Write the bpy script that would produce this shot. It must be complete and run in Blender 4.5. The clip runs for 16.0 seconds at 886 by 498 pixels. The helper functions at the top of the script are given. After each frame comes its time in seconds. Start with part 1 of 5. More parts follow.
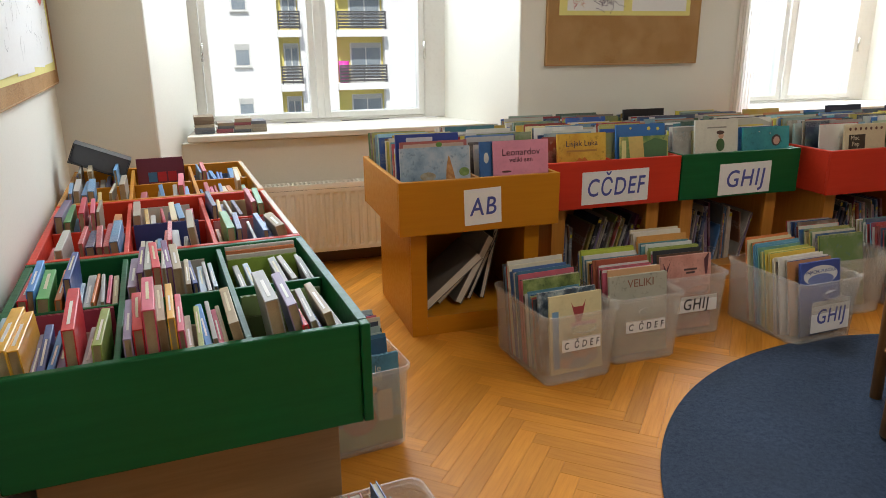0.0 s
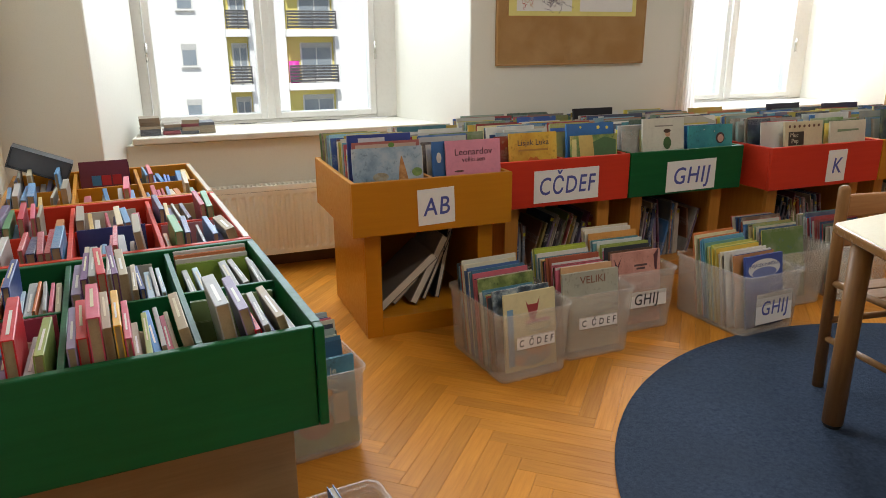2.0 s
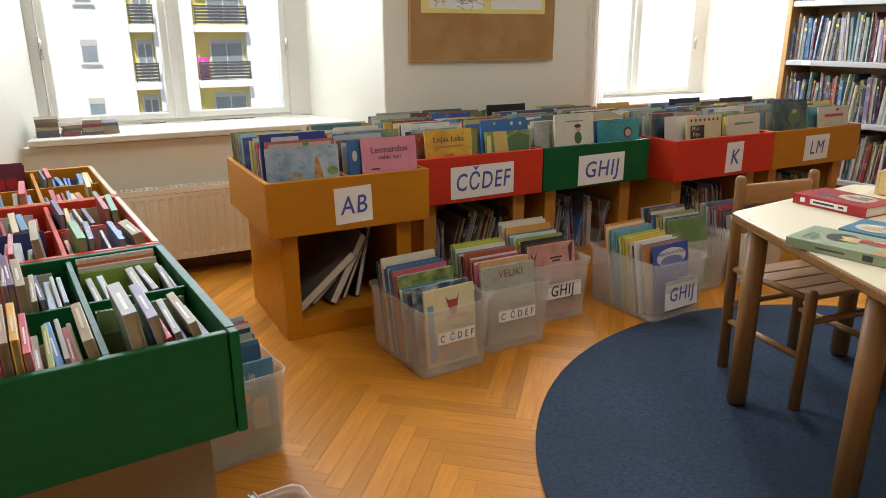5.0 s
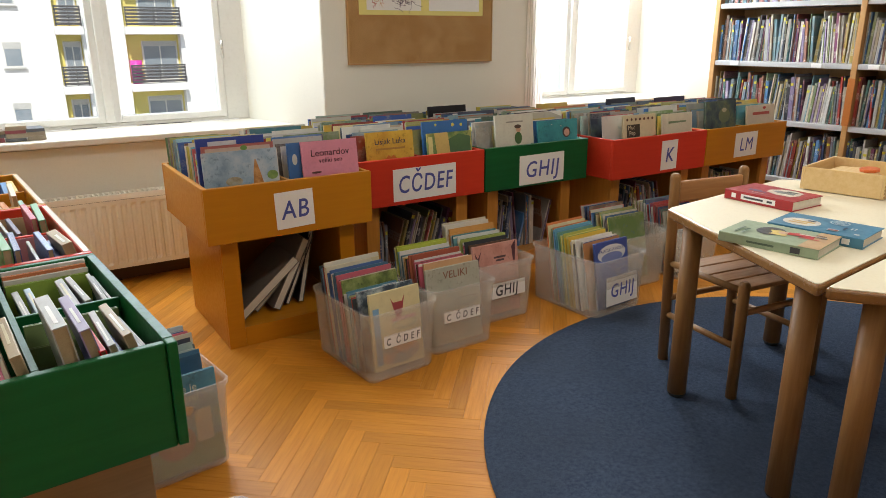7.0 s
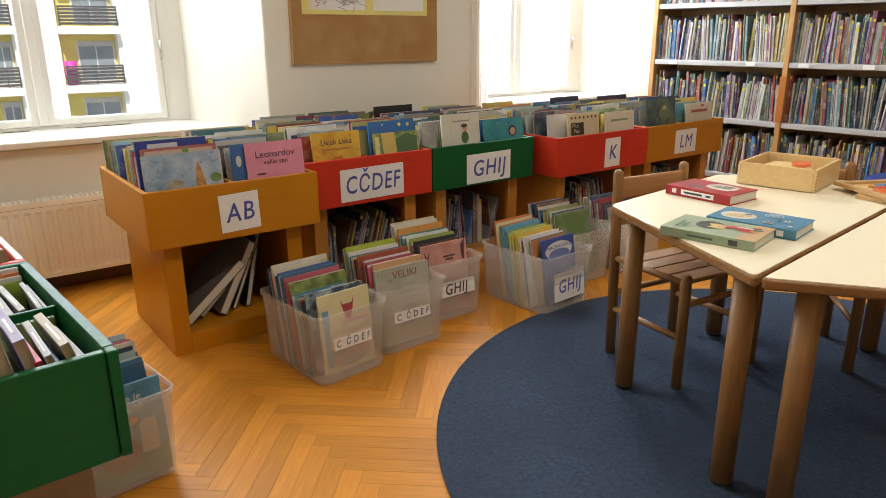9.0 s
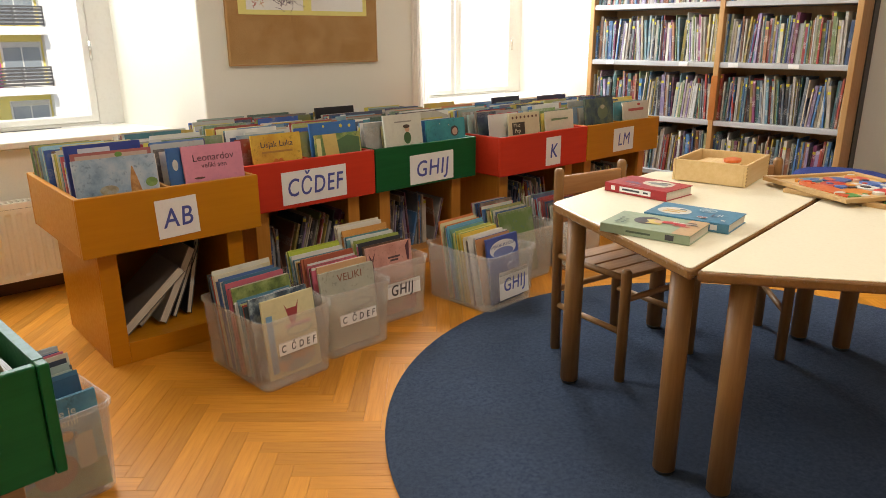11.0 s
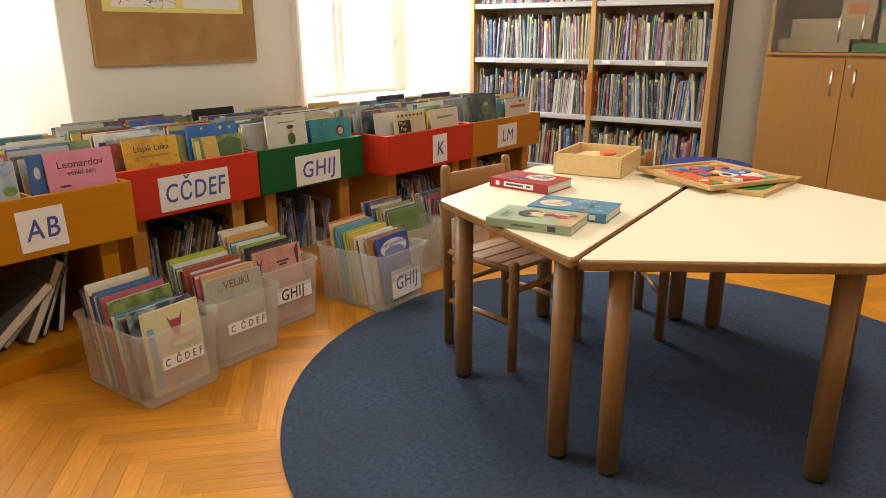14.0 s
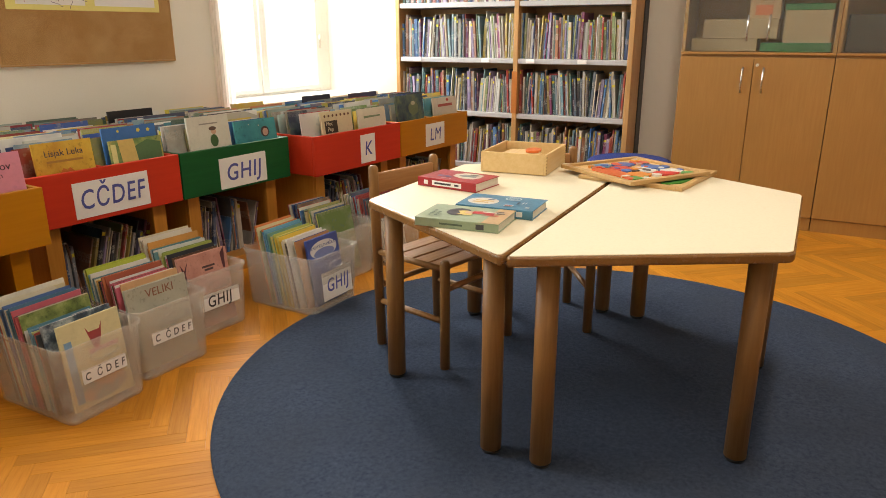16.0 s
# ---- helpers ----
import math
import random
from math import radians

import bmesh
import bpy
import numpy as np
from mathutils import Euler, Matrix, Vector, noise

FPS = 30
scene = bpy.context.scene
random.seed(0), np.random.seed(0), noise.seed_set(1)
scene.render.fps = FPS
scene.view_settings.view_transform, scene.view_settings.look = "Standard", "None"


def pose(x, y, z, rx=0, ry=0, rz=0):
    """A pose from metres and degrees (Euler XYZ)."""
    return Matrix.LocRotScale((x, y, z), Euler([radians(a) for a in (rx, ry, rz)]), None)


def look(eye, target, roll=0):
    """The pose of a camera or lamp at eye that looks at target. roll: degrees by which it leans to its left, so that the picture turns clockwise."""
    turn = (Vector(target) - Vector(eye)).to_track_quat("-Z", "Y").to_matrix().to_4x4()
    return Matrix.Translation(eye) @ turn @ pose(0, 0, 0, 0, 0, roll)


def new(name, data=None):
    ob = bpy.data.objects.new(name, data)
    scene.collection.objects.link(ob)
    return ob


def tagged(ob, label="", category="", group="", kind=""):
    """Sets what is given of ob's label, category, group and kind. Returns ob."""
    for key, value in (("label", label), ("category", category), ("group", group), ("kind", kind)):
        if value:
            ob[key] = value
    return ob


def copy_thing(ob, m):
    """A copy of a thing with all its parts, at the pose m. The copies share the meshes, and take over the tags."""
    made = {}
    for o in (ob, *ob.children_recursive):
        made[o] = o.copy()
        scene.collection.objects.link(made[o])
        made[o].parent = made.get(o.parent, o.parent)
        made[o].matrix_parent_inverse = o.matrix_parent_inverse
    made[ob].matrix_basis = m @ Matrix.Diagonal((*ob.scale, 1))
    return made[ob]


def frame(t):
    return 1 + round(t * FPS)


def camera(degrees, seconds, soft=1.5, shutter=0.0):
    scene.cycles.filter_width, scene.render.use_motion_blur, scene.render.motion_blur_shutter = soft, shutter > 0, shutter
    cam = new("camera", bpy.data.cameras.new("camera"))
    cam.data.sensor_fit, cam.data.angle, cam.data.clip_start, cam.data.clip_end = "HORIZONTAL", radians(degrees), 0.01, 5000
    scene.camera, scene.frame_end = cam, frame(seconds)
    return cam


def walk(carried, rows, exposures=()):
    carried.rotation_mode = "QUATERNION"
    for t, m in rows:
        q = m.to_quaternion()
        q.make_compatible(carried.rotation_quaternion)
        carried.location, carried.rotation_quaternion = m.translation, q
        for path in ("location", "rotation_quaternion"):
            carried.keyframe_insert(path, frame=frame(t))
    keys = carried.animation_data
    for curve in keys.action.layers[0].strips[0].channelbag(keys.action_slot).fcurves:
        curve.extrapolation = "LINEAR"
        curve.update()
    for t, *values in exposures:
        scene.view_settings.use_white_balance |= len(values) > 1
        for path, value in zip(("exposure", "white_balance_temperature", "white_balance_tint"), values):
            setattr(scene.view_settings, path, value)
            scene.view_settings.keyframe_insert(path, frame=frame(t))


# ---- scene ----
cam = camera(64.5, 16.0, soft=0.75)
EXPOSURES = [(0, -0.18, 6500, 14), (4, -0.16, 6550, 14), (8, 0.0, 6800, 15), (12, 0.14, 7300, 17), (16, 0.19, 7600, 18)]
PATH = [
    (0, (0.419, 0.154, 1.112), (0.993, 1.98, 0.534), -0.4),
    (0.5, (0.418, 0.153, 1.116), (1.025, 1.968, 0.534), -0.3),
    (1, (0.42, 0.153, 1.111), (1.057, 1.958, 0.533), -0.3),
    (1.5, (0.42, 0.154, 1.113), (1.084, 1.95, 0.534), -0.3),
    (2, (0.422, 0.154, 1.112), (1.117, 1.938, 0.533), -0.3),
    (2.5, (0.423, 0.152, 1.113), (1.151, 1.922, 0.534), -0.3),
    (3, (0.427, 0.147, 1.115), (1.189, 1.903, 0.535), -0.4),
    (3.5, (0.426, 0.15, 1.113), (1.225, 1.889, 0.533), -0.3),
    (4, (0.428, 0.148, 1.114), (1.258, 1.872, 0.533), -0.3),
    (6.3, (0.431, 0.147, 1.117), (1.419, 1.784, 0.529), -0.1),
    (6.5, (0.433, 0.148, 1.115), (1.434, 1.778, 0.531), -0.2),
    (7, (0.435, 0.147, 1.116), (1.466, 1.757, 0.531), -0.2),
    (7.5, (0.436, 0.147, 1.115), (1.497, 1.738, 0.53), -0.2),
    (8, (0.438, 0.145, 1.115), (1.528, 1.717, 0.53), -0.3),
    (8.5, (0.437, 0.145, 1.115), (1.555, 1.696, 0.529), -0.2),
    (9, (0.439, 0.143, 1.115), (1.586, 1.673, 0.529), -0.2),
    (11.5, (0.445, 0.139, 1.115), (1.743, 1.543, 0.528), -0.2),
    (12, (0.447, 0.137, 1.116), (1.779, 1.509, 0.527), -0.2),
    (12.5, (0.45, 0.135, 1.113), (1.816, 1.473, 0.526), -0.2),
    (13, (0.452, 0.135, 1.114), (1.854, 1.434, 0.525), -0.2),
    (13.5, (0.454, 0.133, 1.114), (1.891, 1.393, 0.525), -0.1),
    (14, (0.457, 0.131, 1.113), (1.93, 1.349, 0.524), -0.2),
    (14.5, (0.462, 0.127, 1.115), (1.966, 1.305, 0.524), -0.2),
    (15, (0.46, 0.127, 1.115), (1.997, 1.262, 0.524), -0.2),
    (15.5, (0.459, 0.127, 1.115), (2.023, 1.225, 0.523), -0.1),
    (16, (0.461, 0.125, 1.115), (2.048, 1.188, 0.523), -0.1),
]
walk(cam, [(t, look(eye, target, roll)) for t, eye, target, roll in PATH], EXPOSURES)

# ---- light and exposure ----
world = bpy.data.worlds.new("sky")
scene.world = world
world.use_nodes = True
wn, wl = world.node_tree.nodes, world.node_tree.links
sky = wn.new("ShaderNodeTexSky")
sky.sky_type = 'NISHITA'
sky.sun_disc = False
sky.sun_elevation = radians(48)
sky.sun_rotation = radians(200)
wl.new(sky.outputs[0], wn["Background"].inputs[0])
wn["Background"].inputs[1].default_value = 0.15

sun = new("sun", bpy.data.lights.new("sun", "SUN"))
sun.data.energy = 5.0
sun.data.angle = radians(0.5)
sun.data.color = (1.0, 0.95, 0.87)
sun.matrix_world = look((0, 0, 40), (7, 22, 13))


def window_light(x, width, power):
    """Sky light in the upper part of a window's opening."""
    lamp = new("window_light", bpy.data.lights.new("window_light", "AREA"))
    lamp.data.shape = 'RECTANGLE'
    lamp.data.size, lamp.data.size_y = width, 1.0
    lamp.data.energy = power
    lamp.data.color = (0.79, 0.91, 1.0)
    lamp.data.spread = radians(180)
    lamp.matrix_world = look((x, 3.93, 1.97), (x, 1.0, 0.75))
    return lamp


window_light(0.95, 1.14, 66)
window_light(3.95, 1.14, 98)

# the ceiling lamp whose soft shadow falls below the pin board
ceiling_lamp = new("ceiling_lamp_light", bpy.data.lights.new("ceiling_lamp_light", "AREA"))
ceiling_lamp.data.shape = 'RECTANGLE'
ceiling_lamp.data.size, ceiling_lamp.data.size_y = 1.1, 0.22
ceiling_lamp.data.energy = 30.0
ceiling_lamp.data.color = (1.0, 0.96, 0.89)
ceiling_lamp.matrix_world = pose(2.3, 0.3, 2.905)


# ---- materials ----
def mat(name):
    m = bpy.data.materials.new(name)
    m.use_nodes = True
    t = m.node_tree
    return m, t.nodes, t.links, t.nodes["Principled BSDF"]


def mix_colour(n, l, a, b, fac, mode="MIX"):
    k = n.new("ShaderNodeMix")
    k.data_type = 'RGBA'
    k.blend_type = mode
    for sock, v in ((0, fac), (6, a), (7, b)):
        if hasattr(v, "links"):
            l.new(v, k.inputs[sock])
        elif sock == 0:
            k.inputs[0].default_value = v
        else:
            k.inputs[sock].default_value = (*v, 1)
    return k.outputs[2]


def noise_tex(n, l, scale, detail=4.0, rough=0.6, stretch=None, coords="Object"):
    tc = n.new("ShaderNodeTexCoord")
    src = tc.outputs[coords]
    if stretch:
        mp = n.new("ShaderNodeMapping")
        mp.inputs["Scale"].default_value = stretch
        l.new(src, mp.inputs[0])
        src = mp.outputs[0]
    t = n.new("ShaderNodeTexNoise")
    t.inputs["Scale"].default_value = scale
    t.inputs["Detail"].default_value = detail
    t.inputs["Roughness"].default_value = rough
    l.new(src, t.inputs[0])
    return t.outputs[0]


def remap(n, l, v, a, b, c=0.0, d=1.0):
    r = n.new("ShaderNodeMapRange")
    l.new(v, r.inputs[0])
    for i, x in enumerate((a, b, c, d)):
        r.inputs[1 + i].default_value = x
    return r.outputs[0]


def bump(n, l, v, p, strength=0.2, dist=0.002):
    b = n.new("ShaderNodeBump")
    b.inputs["Strength"].default_value = strength
    b.inputs["Distance"].default_value = dist
    l.new(v, b.inputs["Height"])
    l.new(b.outputs[0], p.inputs["Normal"])


def surface(name, colour, rough=0.5, second=None, scale=6.0, fine=90.0, relief=0.15, stretch=None, metal=0.0, amount=0.5, coat=0.0):
    """A plain surface with broad stains and a fine grain."""
    m, n, l, p = mat(name)
    second = second or tuple(c * 0.8 for c in colour)
    big = remap(n, l, noise_tex(n, l, scale, 5, 0.6, stretch), 0.35, 0.7, 0, amount)
    small = noise_tex(n, l, fine, 3, 0.6, stretch)
    c = mix_colour(n, l, colour, second, big)
    c = mix_colour(n, l, c, tuple(x * 0.88 for x in second), remap(n, l, small, 0.5, 0.8, 0, amount))
    l.new(c, p.inputs["Base Color"])
    p.inputs["Roughness"].default_value = rough
    l.new(remap(n, l, small, 0.2, 0.8, max(rough - 0.07, 0.02), min(rough + 0.08, 1)), p.inputs["Roughness"])
    p.inputs["Metallic"].default_value = metal
    p.inputs["Coat Weight"].default_value = coat
    bump(n, l, small, p, relief)
    return m


def wood(name, light, dark, axis=2, rough=0.4, scale=5.0, by_object=0.0, coat=0.0, island=False, spec=0.5, depth=1.0, flecks=0.0):
    """Grain along one axis of the object."""
    m, n, l, p = mat(name)
    st = [14.0, 14.0, 14.0]
    st[axis] = 0.9
    grain = noise_tex(n, l, scale, 6, 0.65, st)
    broad = noise_tex(n, l, 2.2, 3, 0.5)
    c = mix_colour(n, l, light, dark, remap(n, l, grain, 0.35, 0.72, 0, depth))
    p.inputs["Specular IOR Level"].default_value = spec
    c = mix_colour(n, l, c, tuple(x * 0.8 for x in light), remap(n, l, broad, 0.4, 0.75, 0, 0.55))
    if flecks:
        st2 = [7.0, 7.0, 7.0]
        st2[axis] = 1.6
        c = mix_colour(n, l, c, tuple(x * 0.35 for x in dark), remap(n, l, noise_tex(n, l, 7.0, 4, 0.7, st2), 0.64, 0.76, 0, flecks))
    if by_object:
        info = n.new("ShaderNodeNewGeometry" if island else "ShaderNodeObjectInfo")
        hsv = n.new("ShaderNodeHueSaturation")
        l.new(remap(n, l, info.outputs["Random Per Island" if island else "Random"], 0, 1, 1 - by_object, 1 + by_object), hsv.inputs["Value"])
        l.new(c, hsv.inputs["Color"])
        c = hsv.outputs[0]
    l.new(c, p.inputs["Base Color"])
    l.new(remap(n, l, grain, 0.3, 0.8, rough - 0.06, rough + 0.1), p.inputs["Roughness"])
    p.inputs["Coat Weight"].default_value = coat
    bump(n, l, grain, p, 0.08, 0.001)
    return m


def ramp_of(n, l, value, colours):
    r = n.new("ShaderNodeValToRGB")
    r.color_ramp.interpolation = 'CONSTANT'
    e = r.color_ramp.elements
    while len(e) < len(colours):
        e.new(0.5)
    for i, c in enumerate(colours):
        e[i].position = i / len(colours)
        e[i].color = (*c, 1)
    l.new(value, r.inputs[0])
    return r.outputs[0]


def calc(n, l, op, a, b=None):
    k = n.new("ShaderNodeMath")
    k.operation = op
    for i, v in enumerate((a, b)):
        if v is None:
            continue
        if hasattr(v, "links"):
            l.new(v, k.inputs[i])
        else:
            k.inputs[i].default_value = v
    return k.outputs[0]


BRIGHT = [(.62, .58, .46), (.05, .17, .42), (.44, .06, .05), (.66, .46, .08), (.07, .28, .34), (.64, .63, .58), (.16, .27, .08),
          (.42, .42, .12), (.22, .44, .56), (.10, .20, .12), (.66, .58, .28), (.03, .08, .22), (.05, .06, .08), (.68, .66, .62), (.18, .12, .08), (.38, .48, .42), (.52, .20, .09), (.16, .30, .42), (.64, .61, .52),
          (.70, .69, .65), (.09, .11, .18), (.30, .28, .24), (.58, .50, .38), (.72, .70, .66), (.70, .60, .10), (.55, .05, .05), (.70, .67, .60), (.04, .10, .34)]
SPINES = [(.50, .02, .03), (.44, .03, .06), (.40, .38, .34), (.06, .16, .42), (.56, .34, .05), (.42, .38, .30), (.44, .42, .38), (.12, .34, .12), (.58, .10, .16),
          (.14, .30, .50), (.50, .47, .40), (.45, .06, .05), (.16, .14, .24), (.62, .52, .36), (.66, .24, .05), (.20, .36, .26), (.08, .24, .44), (.48, .08, .10), (.05, .07, .20)]
MUTED = [(.19, .23, .27), (.43, .42, .38), (.05, .09, .20), (.34, .05, .04), (.52, .46, .34), (.06, .17, .17), (.30, .24, .40), (.40, .30, .07),
         (.60, .60, .58), (.20, .05, .12), (.08, .22, .46), (.24, .30, .13), (.62, .58, .50), (.04, .04, .05), (.36, .16, .09), (.17, .32, .37)]


def cover(name, colours, band=0.5, island=False, blotch=1.0, low=0.5):
    """A printed book cover: the ground colour, a picture in blotches and a title band, set by the object's random number."""
    m, n, l, p = mat(name)
    info = n.new("ShaderNodeNewGeometry" if island else "ShaderNodeObjectInfo")
    r = info.outputs["Random Per Island" if island else "Random"]
    base = ramp_of(n, l, r, colours)
    two = ramp_of(n, l, calc(n, l, 'FRACT', calc(n, l, 'MULTIPLY', r, 7.31)), colours[5:] + colours[:5])
    three = ramp_of(n, l, calc(n, l, 'FRACT', calc(n, l, 'MULTIPLY', r, 23.7)), colours[9:] + colours[:9])
    tc = n.new("ShaderNodeTexCoord")
    shift = n.new("ShaderNodeVectorMath")
    shift.operation = 'ADD'
    comb = n.new("ShaderNodeCombineXYZ")
    l.new(calc(n, l, 'MULTIPLY', r, 90), comb.inputs[0])
    l.new(calc(n, l, 'MULTIPLY', r, 37), comb.inputs[2])
    l.new(tc.outputs["Object"], shift.inputs[0])
    l.new(comb.outputs[0], shift.inputs[1])
    t = n.new("ShaderNodeTexNoise")
    t.inputs["Scale"].default_value = 11
    t.inputs["Detail"].default_value = 3
    l.new(shift.outputs[0], t.inputs[0])
    t2 = n.new("ShaderNodeTexNoise")
    t2.inputs["Scale"].default_value = 34
    t2.inputs["Detail"].default_value = 2
    l.new(shift.outputs[0], t2.inputs[0])
    c = mix_colour(n, l, base, two, remap(n, l, t.outputs[0], 0.46, 0.66, 0, blotch))
    c = mix_colour(n, l, c, three, remap(n, l, t2.outputs[0], 0.60, 0.68, 0, blotch * .7))
    sep = n.new("ShaderNodeSeparateXYZ")
    l.new(tc.outputs["Object"], sep.inputs[0])
    # lines of a title, broken like words
    ring = calc(n, l, 'ABSOLUTE', calc(n, l, 'SUBTRACT', calc(n, l, 'FRACT', calc(n, l, 'ADD', calc(n, l, 'MULTIPLY', sep.outputs[2], 7.0), r)), 0.5))
    line = calc(n, l, 'LESS_THAN', ring, 0.13)
    words = noise_tex(n, l, 190, 2, 0.6, (1, 1, 0.7))
    line = calc(n, l, 'MULTIPLY', line, remap(n, l, words, 0.46, 0.5, 0, band))
    c = mix_colour(n, l, c, (.78, .76, .70), line)
    hsv = n.new("ShaderNodeHueSaturation")
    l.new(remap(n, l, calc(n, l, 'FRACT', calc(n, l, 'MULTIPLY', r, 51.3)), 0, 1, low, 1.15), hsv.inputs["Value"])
    l.new(c, hsv.inputs["Color"])
    l.new(hsv.outputs[0], p.inputs["Base Color"])
    p.inputs["Roughness"].default_value = 0.42
    p.inputs["Coat Weight"].default_value = 0.08
    p.inputs["Coat Roughness"].default_value = 0.25
    return m


M_WALL = surface("wall_paint", (.82, .795, .70), 0.85, (.79, .76, .66), 1.3, 160, 0.25, amount=0.35)
M_CEIL = surface("ceiling_paint", (.82, .80, .76), 0.9, None, 1.5, 120, 0.1, amount=0.2)
M_FRAME = surface("white_gloss_paint", (.80, .79, .75), 0.35, (.76, .74, .69), 3, 60, 0.05, amount=0.4)
M_SILL = surface("sill_paint", (.76, .71, .62), 0.4, (.70, .65, .56), 4, 60, 0.05, amount=0.4)
M_RAD = surface("radiator_enamel", (.88, .86, .77), 0.35, (.84, .81, .71), 3, 80, 0.05, amount=0.4)
M_SKIRT = wood("dark_skirting", (.12, .055, .028), (.07, .03, .016), 0, 0.45)
M_PLANK = wood("oiled_parquet", (.62, .255, .026), (.48, .170, .014), 0, 0.42, 6.0, 0.15, 0.02, spec=.3, flecks=.55)
M_PLANK_REST = wood("oiled_parquet_rest", (.62, .255, .026), (.48, .170, .014), 0, 0.42, 6.0, 0.15, 0.02, True, spec=.3, flecks=.55)
M_JOINT = surface("floor_joint", (.10, .04, .012), 0.8)
M_YELLOW = wood("yellow_stained_plywood", (.54, .215, .010), (.45, .16, .006), 0, 0.33, 4.0, spec=.3, depth=.5)
M_BASE = wood("honey_plywood", (.58, .26, .045), (.48, .19, .028), 2, 0.35, 4.0)
M_RED = wood("red_stained_plywood", (.62, .042, .016), (.52, .028, .011), 0, 0.42, 4.0, spec=.3, depth=.5)
M_GREEN = wood("green_stained_plywood", (.002, .105, .028), (.001, .066, .017), 0, 0.45, 3.5, spec=.25, depth=.6)
M_BIRCH = wood("birch_plywood", (.29, .17, .072), (.23, .13, .052), 0, 0.45, 4.0)
# blue-green tint standing in for the sky's reflection on the green rims
M_EDGE = surface("worn_tray_edge", (.13, .24, .22), 0.6, (.06, .16, .10), 14, 80, 0.1)
# whitish grain that paints the grazing sky reflection on red and yellow rims
M_PALE_GLINT = wood("bare_plywood_edge", (.62, .54, .42), (.50, .40, .28), 1, 0.35, 4.0)
M_BEECH = wood("lacquered_beech", (.285, .142, .047), (.22, .100, .031), 2, 0.45, 6.0, 0.06, 0.0, spec=.35)
M_EDGING = wood("glossy_beech_edging", (.27, .135, .046), (.21, .095, .030), 0, 0.24, 6.0, 0.06, 0.35)
M_BEECH_X = wood("lacquered_beech_rail", (.40, .195, .075), (.31, .135, .047), 0, 0.40, 6.0, 0.06, 0.04, spec=.4)
M_LAM = surface("cream_laminate", (.79, .72, .53), 0.38, (.76, .69, .50), 2, 120, 0.04, amount=0.3)
M_PINE = wood("pale_pine", (.74, .52, .25), (.66, .43, .17), 0, 0.4, 5.0)
M_TRIM = wood("light_brown_frame", (.58, .36, .15), (.48, .28, .10), 0, 0.4, 5.0)
M_OPAL, on_, ol_, op_ = mat("lit_opal_plastic")
op_.inputs["Base Color"].default_value = (.85, .84, .80, 1)
op_.inputs["Emission Color"].default_value = (1.0, .93, .82, 1)
op_.inputs["Emission Strength"].default_value = 1.5
M_CUP = wood("beech_laminate_door", (.41, .203, .054), (.36, .170, .041), 2, 0.4, 5.0)
M_POST = wood("bookcase_beech", (.55, .31, .12), (.46, .24, .08), 2, 0.4, 5.0)
M_STEEL = surface("grey_steel_shelf", (.50, .50, .50), 0.35, (.42, .42, .42), 5, 90, 0.05, 0)
M_CHROME = surface("brushed_nickel", (.62, .60, .56), 0.28, None, 8, 100, 0.02, None, 1.0)
M_BLACK = surface("black_rubber", (.02, .02, .02), 0.6)
M_DARK = surface("dark_edge", (.035, .033, .03), 0.5)
M_PAPER = surface("white_paper", (.82, .81, .78), 0.75, (.77, .75, .71), 12, 90, 0.03, amount=0.3)
M_YPAPER = surface("yellow_paper", (.80, .72, .25), 0.75, None, 12, 90, 0.03, amount=0.2)
M_INK = surface("blue_marker", (.08, .10, .36), 0.5, None, 40, 200, 0.0)
M_BLACKINK = surface("black_print", (.02, .02, .025), 0.5, None, 40, 200, 0.0)
M_PAGES = surface("page_edges", (.72, .68, .58), 0.85, (.56, .50, .40), 60, 400, 0.2, (1, 1, 0.05), amount=0.5)
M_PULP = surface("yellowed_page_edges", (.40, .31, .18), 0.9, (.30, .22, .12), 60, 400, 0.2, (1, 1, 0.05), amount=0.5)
M_COVER = cover("bright_book_cover", BRIGHT, 0.12, False, 0.36, 0.62)
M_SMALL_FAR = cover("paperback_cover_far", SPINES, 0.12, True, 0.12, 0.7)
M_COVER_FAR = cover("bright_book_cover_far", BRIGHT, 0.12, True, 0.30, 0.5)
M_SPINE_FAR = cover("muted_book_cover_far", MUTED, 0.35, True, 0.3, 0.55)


def picture(name, colours, scale=9.0, stretch=None):
    """A printed illustration: soft washes of a few colours with fine strokes."""
    m, n, l, p = mat(name)
    r = n.new("ShaderNodeValToRGB")
    e = r.color_ramp.elements
    while len(e) < len(colours):
        e.new(0.5)
    for i, c in enumerate(colours):
        e[i].position = 0.30 + 0.42 * i / max(len(colours) - 1, 1)
        e[i].color = (*c, 1)
    l.new(noise_tex(n, l, scale, 6, 0.62, stretch), r.inputs[0])
    c = mix_colour(n, l, r.outputs[0], tuple(x * .45 for x in colours[0]), remap(n, l, noise_tex(n, l, scale * 9, 3, 0.6, stretch), 0.58, 0.7, 0, .5))
    l.new(c, p.inputs["Base Color"])
    p.inputs["Roughness"].default_value = 0.32
    p.inputs["Coat Weight"].default_value = 0.2
    return m


